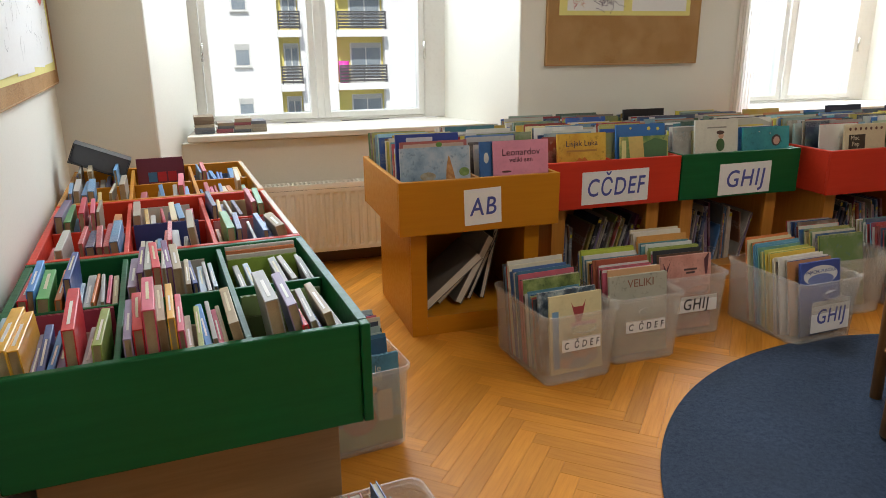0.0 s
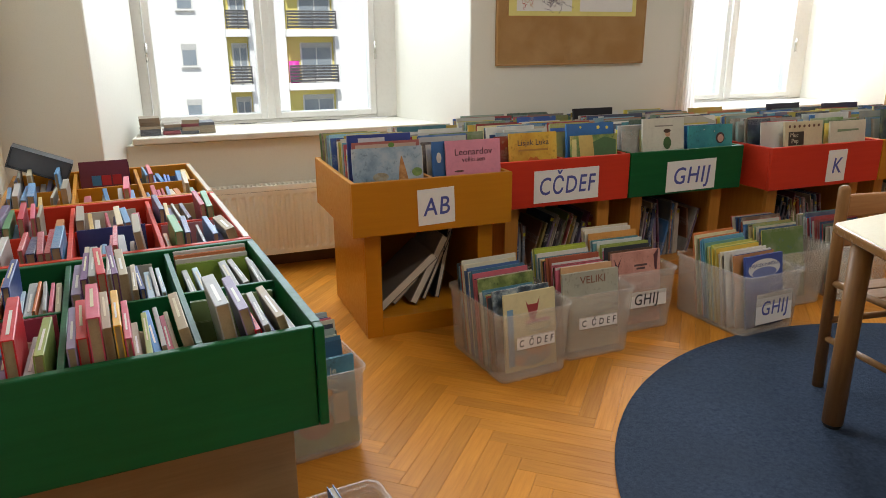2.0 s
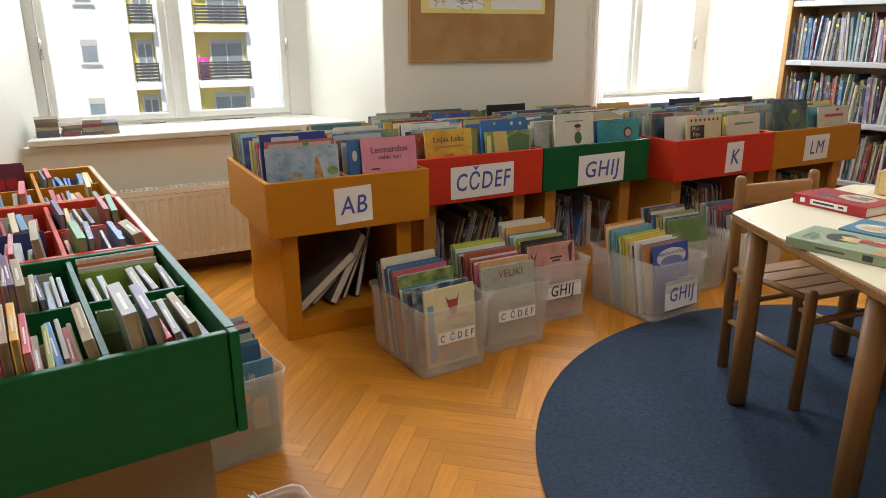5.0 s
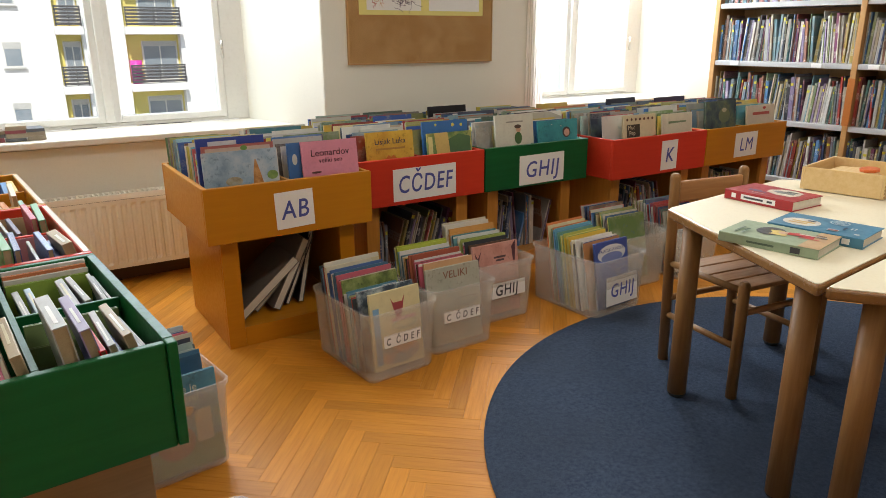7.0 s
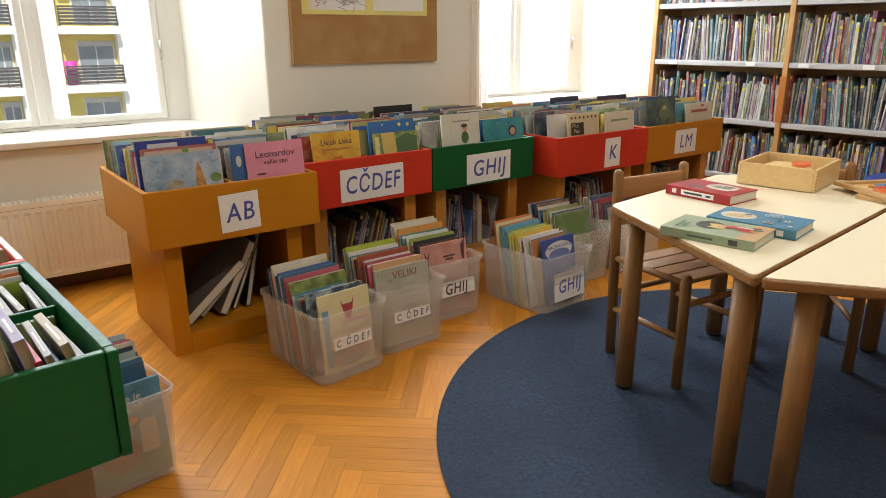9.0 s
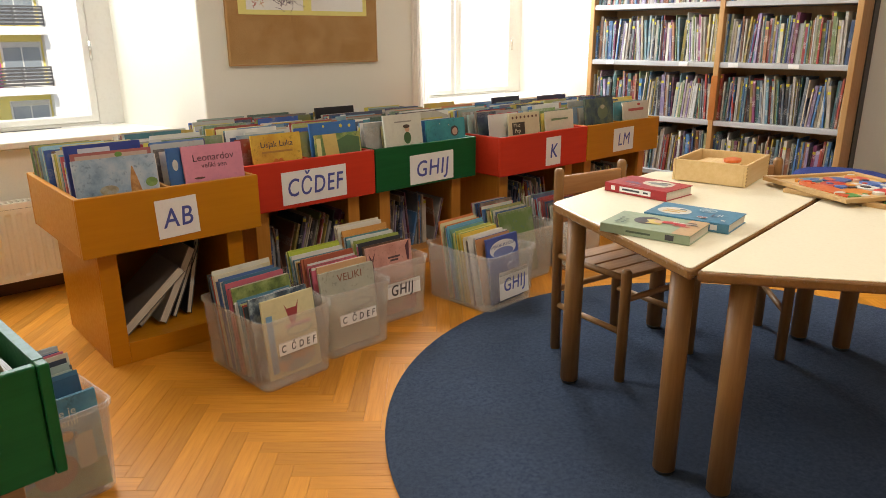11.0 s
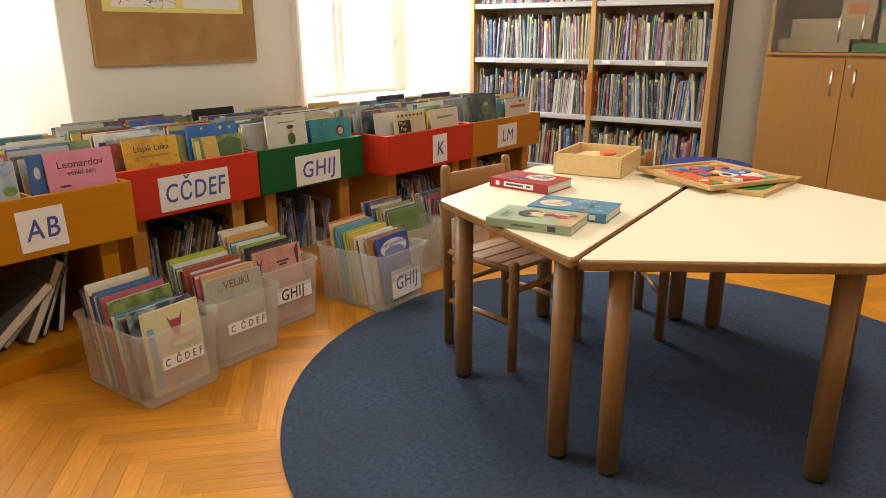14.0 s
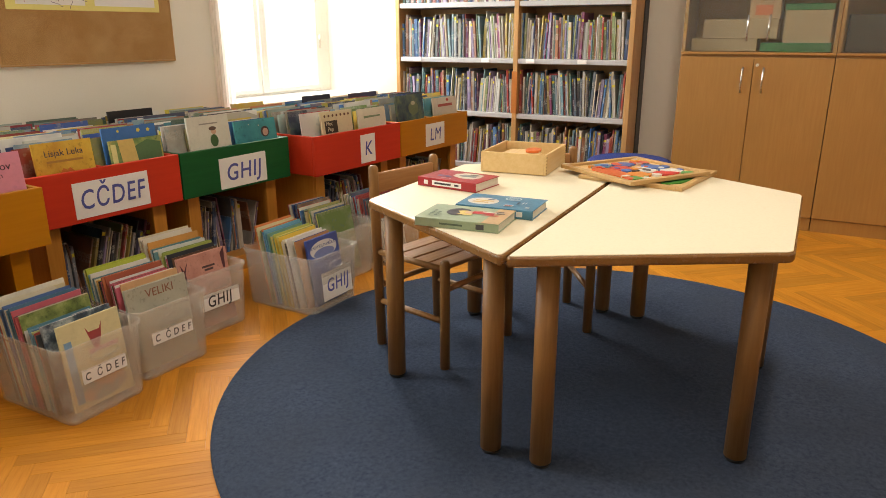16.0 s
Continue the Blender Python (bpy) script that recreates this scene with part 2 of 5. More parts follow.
def cork():
    m, n, l, p = mat("cork")
    v = n.new("ShaderNodeTexVoronoi")
    v.inputs["Scale"].default_value = 230
    tc = n.new("ShaderNodeTexCoord")
    l.new(tc.outputs["Object"], v.inputs[0])
    c = mix_colour(n, l, (.50, .275, .10), (.32, .165, .055), remap(n, l, v.outputs[0], 0.2, 0.7))
    c = mix_colour(n, l, c, (.56, .36, .17), remap(n, l, noise_tex(n, l, 7), 0.4, 0.7, 0, 0.5))
    l.new(c, p.inputs["Base Color"])
    p.inputs["Roughness"].default_value = 0.9
    bump(n, l, v.outputs[0], p, 0.4, 0.002)
    return m


def carpet():
    m, n, l, p = mat("blue_grey_carpet")
    f = noise_tex(n, l, 75, 6, 0.85)
    s = noise_tex(n, l, 14, 6, 0.85)
    b = noise_tex(n, l, 3.0, 4, 0.6)
    c = mix_colour(n, l, (.033, .049, .082), (.071, .097, .146), remap(n, l, f, 0.38, 0.62))
    c = mix_colour(n, l, c, (.045, .060, .088), remap(n, l, b, 0.4, 0.7, 0, 0.6))
    c = mix_colour(n, l, c, (.062, .080, .108), remap(n, l, s, 0.50, 0.64, 0, 0.3))
    l.new(c, p.inputs["Base Color"])
    p.inputs["Roughness"].default_value = 0.95
    p.inputs["Specular IOR Level"].default_value = 0.08
    bump(n, l, f, p, 1.0, 0.006)
    return m


def plastic():
    m, n, l, p = mat("frosted_clear_plastic")
    l.new(mix_colour(n, l, (.86, .81, .74), (.80, .75, .68), remap(n, l, noise_tex(n, l, 7), 0.4, 0.7)), p.inputs["Base Color"])
    p.inputs["Roughness"].default_value = 0.28
    clear = n.new("ShaderNodeBsdfTransparent")
    clear.inputs[0].default_value = (.93, .92, .90, 1)
    mixer = n.new("ShaderNodeMixShader")
    mixer.inputs[0].default_value = 0.25
    l.new(clear.outputs[0], mixer.inputs[1])
    l.new(p.outputs[0], mixer.inputs[2])
    l.new(mixer.outputs[0], n["Material Output"].inputs[0])
    return m


def pane_glass():
    m, n, l, p = mat("window_glass")
    g = n.new("ShaderNodeBsdfGlossy")
    g.inputs["Roughness"].default_value = 0.02
    clear = n.new("ShaderNodeBsdfTransparent")
    clear.inputs[0].default_value = (.95, .98, .98, 1)
    mixer = n.new("ShaderNodeMixShader")
    mixer.inputs[0].default_value = 0.05
    l.new(clear.outputs[0], mixer.inputs[1])
    l.new(g.outputs[0], mixer.inputs[2])
    l.new(mixer.outputs[0], n["Material Output"].inputs[0])
    return m


M_CORK, M_RUG, M_BIN, M_GLASS = cork(), carpet(), plastic(), pane_glass()


# ---- mesh helpers ----
def mesh_of(name, bm, *materials):
    me = bpy.data.meshes.new(name)
    bm.normal_update()
    bm.to_mesh(me)
    bm.free()
    for m in materials:
        me.materials.append(m)
    return me


def part(name, bm, material, parent, label=""):
    ob = new(name, mesh_of(name, bm, material))
    ob.parent = parent
    return tagged(ob, label)


def thing(name, m, label, category, group="", kind=""):
    ob = new(name)
    ob.empty_display_size = 0.05
    ob.matrix_world = m
    return tagged(ob, label, category, group, kind)


def solid(name, bm, material, label, category="", group="", kind="", m=None):
    ob = new(name, mesh_of(name, bm, material))
    if m is not None:
        ob.matrix_world = m
    return tagged(ob, label, category, group, kind)


def box(x0, x1, y0, y1, z0, z1, bevel=0.0, bm=None, seg=2):
    b = bmesh.new()
    bmesh.ops.create_cube(b, size=1)
    for v in b.verts:
        v.co = Vector((x0 if v.co.x < 0 else x1, y0 if v.co.y < 0 else y1, z0 if v.co.z < 0 else z1))
    if bevel:
        bmesh.ops.bevel(b, geom=b.edges[:], offset=bevel, segments=seg, affect='EDGES', profile=0.5)
    return join(bm, b)


def join(bm, b):
    if bm is None:
        return b
    me = bpy.data.meshes.new("tmp")
    b.to_mesh(me)
    b.free()
    bm.from_mesh(me)
    bpy.data.meshes.remove(me)
    return bm


def prism(points, z0, z1, bevel=0.0, bm=None, seg=2):
    b = bmesh.new()
    low = [b.verts.new((x, y, z0)) for x, y in points]
    top = [b.verts.new((x, y, z1)) for x, y in points]
    n = len(points)
    b.faces.new(low[::-1])
    b.faces.new(top)
    for i in range(n):
        b.faces.new((low[i], low[(i + 1) % n], top[(i + 1) % n], top[i]))
    bmesh.ops.recalc_face_normals(b, faces=b.faces[:])
    if bevel:
        bmesh.ops.bevel(b, geom=b.edges[:], offset=bevel, segments=seg, affect='EDGES', profile=0.5)
    return join(bm, b)


def rod(a, b_, r, seg=16, r2=None, bm=None, dome=0.0):
    """A round bar from a to b, with domed end if asked."""
    b = bmesh.new()
    a, b_ = Vector(a), Vector(b_)
    d = b_ - a
    rings = [(0, r), (d.length, r if r2 is None else r2)]
    if dome:
        rr = r if r2 is None else r2
        rings[1] = (d.length - dome, rr)
        rings += [(d.length - dome * 0.5, rr * 0.87), (d.length - dome * 0.13, rr * 0.5)]
    q = d.to_track_quat('Z', 'Y')
    loops = []
    for h, rad in rings:
        loops.append([b.verts.new(a + q @ Vector((rad * math.cos(2 * math.pi * i / seg), rad * math.sin(2 * math.pi * i / seg), h))) for i in range(seg)])
    for p, q2 in zip(loops, loops[1:]):
        for i in range(seg):
            f = b.faces.new((p[i], p[(i + 1) % seg], q2[(i + 1) % seg], q2[i]))
            f.smooth = True
    b.faces.new(loops[0][::-1])
    b.faces.new(loops[-1])
    return join(bm, b)


def tube(points, r, seg=10):
    """One smooth bent bar along the points."""
    b = bmesh.new()
    pts = [Vector(p) for p in points]
    loops = []
    for i, p in enumerate(pts):
        d = pts[min(i + 1, len(pts) - 1)] - pts[max(i - 1, 0)]
        q = d.to_track_quat('Z', 'X')
        loops.append([b.verts.new(p + q @ Vector((r * math.cos(2 * math.pi * k / seg), r * math.sin(2 * math.pi * k / seg), 0))) for k in range(seg)])
    for a, c in zip(loops, loops[1:]):
        for k in range(seg):
            b.faces.new((a[k], a[(k + 1) % seg], c[(k + 1) % seg], c[k])).smooth = True
    b.faces.new(loops[0][::-1])
    b.faces.new(loops[-1])
    return b


def words(name, text, size, material, parent, m, squeeze=1.0, label=""):
    """Lettering in the built-in font, as a thin mesh."""
    cu = bpy.data.curves.new(name, 'FONT')
    cu.body = text
    cu.size = size
    cu.align_x, cu.align_y = 'CENTER', 'CENTER'
    cu.extrude = 0.0003
    cu.resolution_u = 3
    cu.offset = size * .008 if name == "lettering" and "M" not in text else 0.0
    cu.space_character = 1.12 if name == "lettering" else 1.0
    cu.shear = 0.12 if name == "lettering" else 0.0
    tmp = bpy.data.objects.new(name, cu)
    scene.collection.objects.link(tmp)
    bpy.context.view_layer.update()
    me = bpy.data.meshes.new_from_object(tmp.evaluated_get(bpy.context.evaluated_depsgraph_get()))
    bpy.data.objects.remove(tmp)
    bpy.data.curves.remove(cu)
    for v in me.vertices:
        v.co.x *= squeeze
    me.materials.clear()
    me.materials.append(material)
    ob = new(name, me)
    ob.parent = parent
    ob.matrix_basis = m
    return tagged(ob, label)


# ---- the room ----
WALL_Y, WIN_Y, ROOM_H = 3.40, 4.00, 3.0

subfloor = solid("floor", box(-0.6, 6.0, -4.8, 4.1, -0.12, -0.004), M_JOINT, "oiled herringbone parquet floor of oak strips", "floor", kind="structure")

bm = prism([(-0.6, 3.4), (.165, 3.4), (.32, 3.93), (.32, 4.12), (-0.6, 4.12)], -0.1, ROOM_H, 0.008)
prism([(1.835, 3.4), (3.16, 3.4), (3.32, 3.93), (3.32, 4.12), (1.62, 4.12), (1.64, 3.93)], -0.1, ROOM_H, 0.008, bm)
prism([(4.83, 3.4), (5.8, 3.4), (5.8, 4.12), (4.62, 4.12), (4.64, 3.93)], -0.1, ROOM_H, 0.008, bm)
for x0, x1 in ((.15, 1.85), (3.15, 4.85)):
    box(x0, x1, 3.66, 4.115, -0.1, .64, 0.0, bm)
    box(x0, x1, 3.402, 4.115, 2.5, ROOM_H, 0.0, bm)
solid("wall_north", bm, M_WALL, "cream plastered wall with two deep splayed window niches", "wall", kind="structure")
bm = prism([(-0.2, 3.4), (-0.5, 3.4), (.15, -4.6), (.453, -4.6)], -0.1, ROOM_H)
solid("wall_west", bm, M_WALL, "cream plastered wall beside the low book trays", "wall", kind="structure")
solid("wall_east", prism([(4.972, 3.41), (5.6, 3.41), (6.1, -4.6), (5.81, -4.6)], -0.1, ROOM_H), M_WALL, "cream plastered wall behind bookcase and cupboards", "wall", kind="structure")
solid("wall_south", box(-0.1, 6.1, -4.9, -4.6, -0.1, ROOM_H), M_WALL, "plain cream plastered wall", "wall", kind="structure")
solid("ceiling", box(-0.6, 6.1, -4.9, 4.12, ROOM_H, ROOM_H + .2), M_CEIL, "plain white ceiling", "ceiling", kind="structure")
for x0, x1 in ((.18, 1.82), (3.18, 4.82)):
    solid("baseboard", box(x0, x1, 3.645, 3.66, 0, .075, 0.003), M_SKIRT, "dark brown wooden baseboard under the window", "baseboard", kind="structure")
solid("baseboard", box(1.84, 3.15, 3.385, 3.40, 0, .075, 0.003), M_SKIRT, "dark brown wooden baseboard", "baseboard", kind="structure")


def window(x, name):
    """A white two-leaf casement window in its niche."""
    w = thing(name, pose(x, WIN_Y, 0), "white painted double casement window, closed", "window", kind="structure")
    z0, z1 = .685, 2.5
    fr = box(-.625, -.575, -.03, .07, z0, z1, .006)
    box(.575, .70, -.03, .07, z0, z1, .006, fr)
    box(-.575, .575, -.03, .07, z0, z0 + .016, .004, fr)
    box(-.575, .575, -.03, .07, z1 - .05, z1, .004, fr)
    part("window_frame", fr, M_FRAME, w)
    for s in (-1, 1):
        a, b = (-.572, -.002) if s < 0 else (.002, .572)
        wa, wb = (.034, .05) if s < 0 else (.05, .034)
        lf = box(a, a + wa, -.045, .02, z0 + .018, z1 - .06, .005)
        box(b - wb, b, -.045, .02, z0 + .018, z1 - .06, .005, lf)
        box(a + wa - .003, b - wb + .003, -.045, .02, z0 + .018, z0 + .050, .005, lf)
        box(a + wa - .003, b - wb + .003, -.045, .02, z1 - .12, z1 - .06, .005, lf)
        leaf = part("casement", lf, M_FRAME, w)
        g = part("pane", box(a + wa - .002, b - wb + .002, -.012, -.008, z0 + .048, z1 - .11), M_GLASS, leaf)
        g.visible_shadow = False
    part("mullion_cover", box(-.020, .020, -.062, -.0455, z0 + .02, z1 - .06, .005), M_FRAME, w)
    for zz in (1.0, 2.1):
        part("hinge", rod((-.572, -.05, zz), (-.572, -.05, zz + .09), .007, 10), M_CHROME, w)
        part("hinge", rod((.572, -.05, zz), (.572, -.05, zz + .09), .007, 10), M_CHROME, w)
    return w


window(.942, "window_1")
window(3.942, "window_2")
for x0, x1 in ((.27, 1.745), (3.27, 4.74)):
    b = prism([(x0, 3.585), (x1, 3.585), (x1 - .05, 3.98), (x0 + .045, 3.98)], .652, .682, .006)
    solid("window_sill", b, M_SILL, "painted wooden window sill with rounded front edge", "window sill", kind="structure")


# ---- books ----
BOOKS = {}
HEAPS = {}


def book_mesh(w, h, t, pages=None):
    """Meshes of a hardback: cover with two boards and a spine, and a block of pages. Spine at y = 0, thickness along x."""
    key = (round(w, 3), round(h, 3), round(t, 3), pages is None)
    if key not in BOOKS:
        c = 0.0022 if t > 0.009 else 0.0012
        b = prism([(0, 0.001), (0.0015, 0), (t - 0.0015, 0), (t, 0.001), (t, w), (t - c, w), (t - c, c), (c, c), (c, w), (0, w)], 0, h)
        e = .003 if t > .009 else .0008
        p = box(c, t - c, c, w - .001 - e, e, h - e)
        BOOKS[key] = (mesh_of("book", b, None), mesh_of("page_block", p, pages or M_PAGES))
    return BOOKS[key]


def book(m, w, h, t, material, label="hardback children's book standing upright", group="", heap=""):
    """One book; those of a heap are gathered and joined at the end."""
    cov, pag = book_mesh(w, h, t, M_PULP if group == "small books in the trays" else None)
    if heap:
        vs, fs, ms = HEAPS.setdefault((heap, material.name), ([], [], []))
        for k, me in enumerate((cov, pag)):
            o = len(vs)
            vs += [tuple(m @ v.co) for v in me.vertices]
            fs += [tuple(o + i for i in f.vertices) for f in me.polygons]
            ms += [k] * len(me.polygons)
        if (len(fs) * 7) % 10 < 2 and "muted" in material.name:
            o = len(vs)
            z = h * (.80 + .13 * ((len(fs) * 13) % 10) / 10)
            vs += [tuple(m @ Vector(c)) for c in ((.0006, -.0006, z), (t - .0006, -.0006, z), (t - .0006, -.0006, z + .015), (.0006, -.0006, z + .015))]
            fs.append((o, o + 1, o + 2, o + 3))
            ms.append(2)
        return None
    ob = new("book", cov)
    ob.matrix_world = m
    ob.material_slots[0].link = 'OBJECT'
    ob.material_slots[0].material = material
    pg = new("page_block", pag)
    pg.parent = ob
    if material.name.startswith("spine_") and t > .009:
        tg = new("spine_title", title_mesh(t, h))
        tg.parent = ob
    if material.name == "bright_book_cover" and (len(scene.collection.objects) * 7) % 20 < 2:
        tg = new("spine_tag", tag_mesh(t, h))
        tg.parent = ob
    return tagged(ob, label, "book", group)


TAGS = {}


def tag_mesh(t, h):
    """A yellow sticker round the spine."""
    key = (round(t, 3), round(h, 3))
    if key not in TAGS:
        b = box(-.0004, t + .0004, -.0005, .016, h - .040, h - .020)
        TAGS[key] = mesh_of("spine_tag", b, paint(.72, .66, .04))
    return TAGS[key]


def title_mesh(t, h):
    """A bar for the small print on a spine."""
    key = (round(t, 3), round(h, 3), "title")
    if key not in TAGS:
        k = (round(t * 1000) + round(h * 200)) % 3
        b = box(t * .36, t * .62, -.0005, .0002, h * (.12, .30, .20)[k], h * (.66, .84, .62)[k])
        TAGS[key] = mesh_of("spine_title", b, paint(*((.72, .70, .64), (.66, .60, .40), (.70, .69, .66))[k]))
    return TAGS[key]


def join_heaps():
    for (heap, mname), (vs, fs, ms) in HEAPS.items():
        me = bpy.data.meshes.new(heap)
        me.from_pydata(vs, [], fs)
        me.materials.append(bpy.data.materials[mname])
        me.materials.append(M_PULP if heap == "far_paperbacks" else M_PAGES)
        me.materials.append(paint(.62, .56, .04))
        me.polygons.foreach_set("material_index", ms)
        tagged(new(heap, me), "densely packed picture books and paperbacks, seen further off", "books", kind="stuff")


def front(x, z, t, w):
    """The pose of a print on the front board: x across, z up."""
    return pose(t + .0004, w / 2 + x, z, 90, 0, 90)


def disc(rx, rz, n=20):
    b = bmesh.new()
    b.faces.new([b.verts.new((rx * math.cos(2 * math.pi * i / n), rz * math.sin(2 * math.pi * i / n), 0)) for i in range(n)])
    return b


def blot(points):
    b = bmesh.new()
    b.faces.new([b.verts.new((x, z, 0)) for x, z in points])
    return b


PAINT = {}


def paint(r, g, b, rough=.35):
    key = (r, g, b)
    if key not in PAINT:
        PAINT[key] = surface("print_%d_%d_%d" % (r * 100, g * 100, b * 100), key, rough, tuple(c * .82 for c in key), 16, 70, 0.02, amount=.45)
    return PAINT[key]


def printed(m, w, h, t, colour, label, group, prints=()):
    """A book with its own cover colour, title and simple shapes printed on the front board."""
    ob = book(m, w, h, t, colour if isinstance(colour, bpy.types.Material) else paint(*colour), label, group)
    for k, (what, x, z, size, ink) in enumerate(prints):
        lift = pose(0, 0, .0002 + .0002 * k)
        if isinstance(what, str):
            words("title", what, size, paint(*ink), ob, front(x, z, t, w) @ lift)
        else:
            q = part("cover_picture", what(), ink if isinstance(ink, bpy.types.Material) else paint(*ink), ob)
            q.matrix_basis = front(x, z, t, w) @ lift
    return ob


SIZES = [(.19, .272, .006), (.21, .282, .005), (.22, .268, .008), (.20, .28, .010), (.18, .27, .005), (.23, .288, .007), (.21, .274, .012), (.23, .278, .004), (.20, .286, .006), (.22, .29, .005)]
THICK = [.006, .008, .011, .014, .018, .024]
rnd = random.Random(5)


def facing_row(m, x0, x1, y0, y1, z, group, label, tilt=(-10, -5), sizes=SIZES, near=99.0, heap="far_books", gap=(.0005, .005), hmax=.31):
    """Picture books one behind another, cover to the front, from y0 back to y1 in the space of m; past near they join the heap."""
    y = y0
    base = rnd.uniform(*tilt)
    step = 0.0
    while y < y1:
        w, h, t = rnd.choice(sizes)
        w = min(w, math.floor((x1 - x0 - .004) * 100) / 100)
        if rnd.random() < .16:
            step = rnd.choice((-.022, -.012, 0, .006))
        h = round(min(h, hmax) + step, 3)
        x = x0 + rnd.choice((0, 0, .3, .6, 1, 1)) * (x1 - x0 - w)
        if rnd.random() < .12:
            base = rnd.uniform(*tilt)
        lean = base + rnd.uniform(-.6, .6)
        p = m @ pose(x, y + t, z) @ pose(0, 0, 0, lean) @ pose(0, 0, 0, 0, 0, -90 + rnd.uniform(-1, 1))
        far = y - y0 > near
        h += .02 if far else 0
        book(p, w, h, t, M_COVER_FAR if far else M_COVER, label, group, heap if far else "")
        y += t / math.cos(radians(lean)) + rnd.uniform(*gap)


def spine_row(m, x0, x1, z, group, label, material, hs=(.17, .22), ws=(.13, .16), ts=THICK, tilt=4, y=0.0, fill=1.0, heap=""):
    """Books side by side along x in the space of m, spine to -y."""
    x = x0
    lean = 0.0
    while True:
        fits = [k for k in ts if x + k <= x1 - .002]
        if not fits:
            break
        t = rnd.choice(fits)
        h = round(rnd.uniform(*hs) / .015) * .015
        w = round(rnd.uniform(*ws) / .015) * .015
        if rnd.random() < 0.2:
            lean = rnd.uniform(-tilt, tilt)
        if rnd.random() < fill:
            book(m @ pose(x, y + rnd.uniform(0, .015), z, 0, max(lean, -tilt), 0), w, h, t, material, label, group, heap)
        x += t + rnd.uniform(.0005, .002) + abs(math.sin(radians(lean))) * .02


# ---- low book trays on bases ----
def tray_unit(m, w, d, tray_mat, base_mat, name_label, rows, cols, z0=.42, z1=.62, open_front=True, base_in=.055, lap=False, lift=0.0):
    """A square book tray with dividers on a narrower base that is open to the front."""
    u = thing("book_tray_unit", m, name_label, "book tray", "low book tray units")
    th = .018
    part("front_panel", box(th + .0004, w - th - .0004, 0, th, z0, z1 - .002, .003) if lap else box(0, w, 0, th, z0, z1, .003), tray_mat, u)
    part("back_panel", box(0, w, d - th, d, z0, z1, .003), tray_mat, u)
    ys = -.006 if lap else th + .0005
    part("side_panel", box(0, th, ys, d - th - .0005, z0 + .002, z1 - .001, .003), tray_mat, u)
    part("side_panel", box(w - th, w, ys, d - th - .0005, z0 + .002, z1 - .001, .003), tray_mat, u)
    part("tray_floor", box(th, w - th, th, d - th, z0 + .004, z0 + .014 + lift), M_BIRCH, u)
    for i in range(1, cols):
        x = w * i / cols
        part("divider", box(x - .006, x + .006, th + .001, d - th - .001, z0 + .014, z1 - .006, .002), tray_mat, u)
    for j in range(1, rows):
        y = d * j / rows
        for i in range(cols):
            a, b = w * i / cols + (.007 if i else th + .001), w * (i + 1) / cols - (.007 if i < cols - 1 else th + .001)
            part("divider", box(a, b, y - .005, y + .005, z0 + .014, z1 - .012, .002), tray_mat, u)
    i = base_in
    part("base_side", box(i, i + .02, i + .02, d - i, 0, z0, .002), base_mat, u)
    part("base_side", box(w - i - .02, w - i, i + .02, d - i, 0, z0, .002), base_mat, u)
    part("base_back", box(i + .02, w - i - .02, d - i - .015, d - i, 0, z0), base_mat, u)
    if open_front:
        part("base_stile", box(i, i + .062, i, i + .02, 0, z0, .002), base_mat, u)
        part("base_stile", box(w - i - .062, w - i, i, i + .02, 0, z0, .002), base_mat, u)
        part("base_rail", box(i + .062, w - i - .062, i, i + .02, 0, .075, .002), base_mat, u)
        part("base_shelf", box(i + .02, w - i - .02, i + .02, d - i - .016, .055, .073), base_mat, u)
    else:
        part("base_front", box(i, w - i, i, i + .019, 0, z0, .002), base_mat, u)
    return u


def card(parent, x, z, w, h, text, size, ink=M_INK, squeeze=1.0, turn=0.0, y=-.0015):
    """A paper label with hand lettering on a front panel."""
    p = part("label_card", box(-w / 2, w / 2, -.0008, .0008, -h / 2, h / 2), M_PAPER, parent, "white paper label with hand lettering")
    p.matrix_basis = pose(x, y, z, 0, turn, 0)
    words("lettering", text, size, ink, p, pose(0, -.0016, -.003, 90, 0, 0), squeeze)
    return p


TW = .63
UNITS = [  # x, y, width, tray, base, letters, card centre x, z, card width, card height, size, squeeze, colour
    (1.00, 2.52, .63, M_YELLOW, M_YELLOW, "AB", .318, .513, .145, .135, .095, .85, "yellow"),
    (1.665, 2.70, .63, M_RED, M_BASE, "CČDEF", .315, .507, .315, .138, .106, .76, "red"),
    (2.30, 2.70, .63, M_GREEN, M_BASE, "GHIJ", .335, .500, .275, .14, .108, .9, "green"),
    (2.975, 2.57, .70, M_RED, M_BASE, "K", .408, .513, .12, .152, .105, .9, "red"),
    (3.68, 2.57, .72, M_YELLOW, M_BASE, "LM", .346, .515, .20, .135, .105, .85, "yellow"),
]
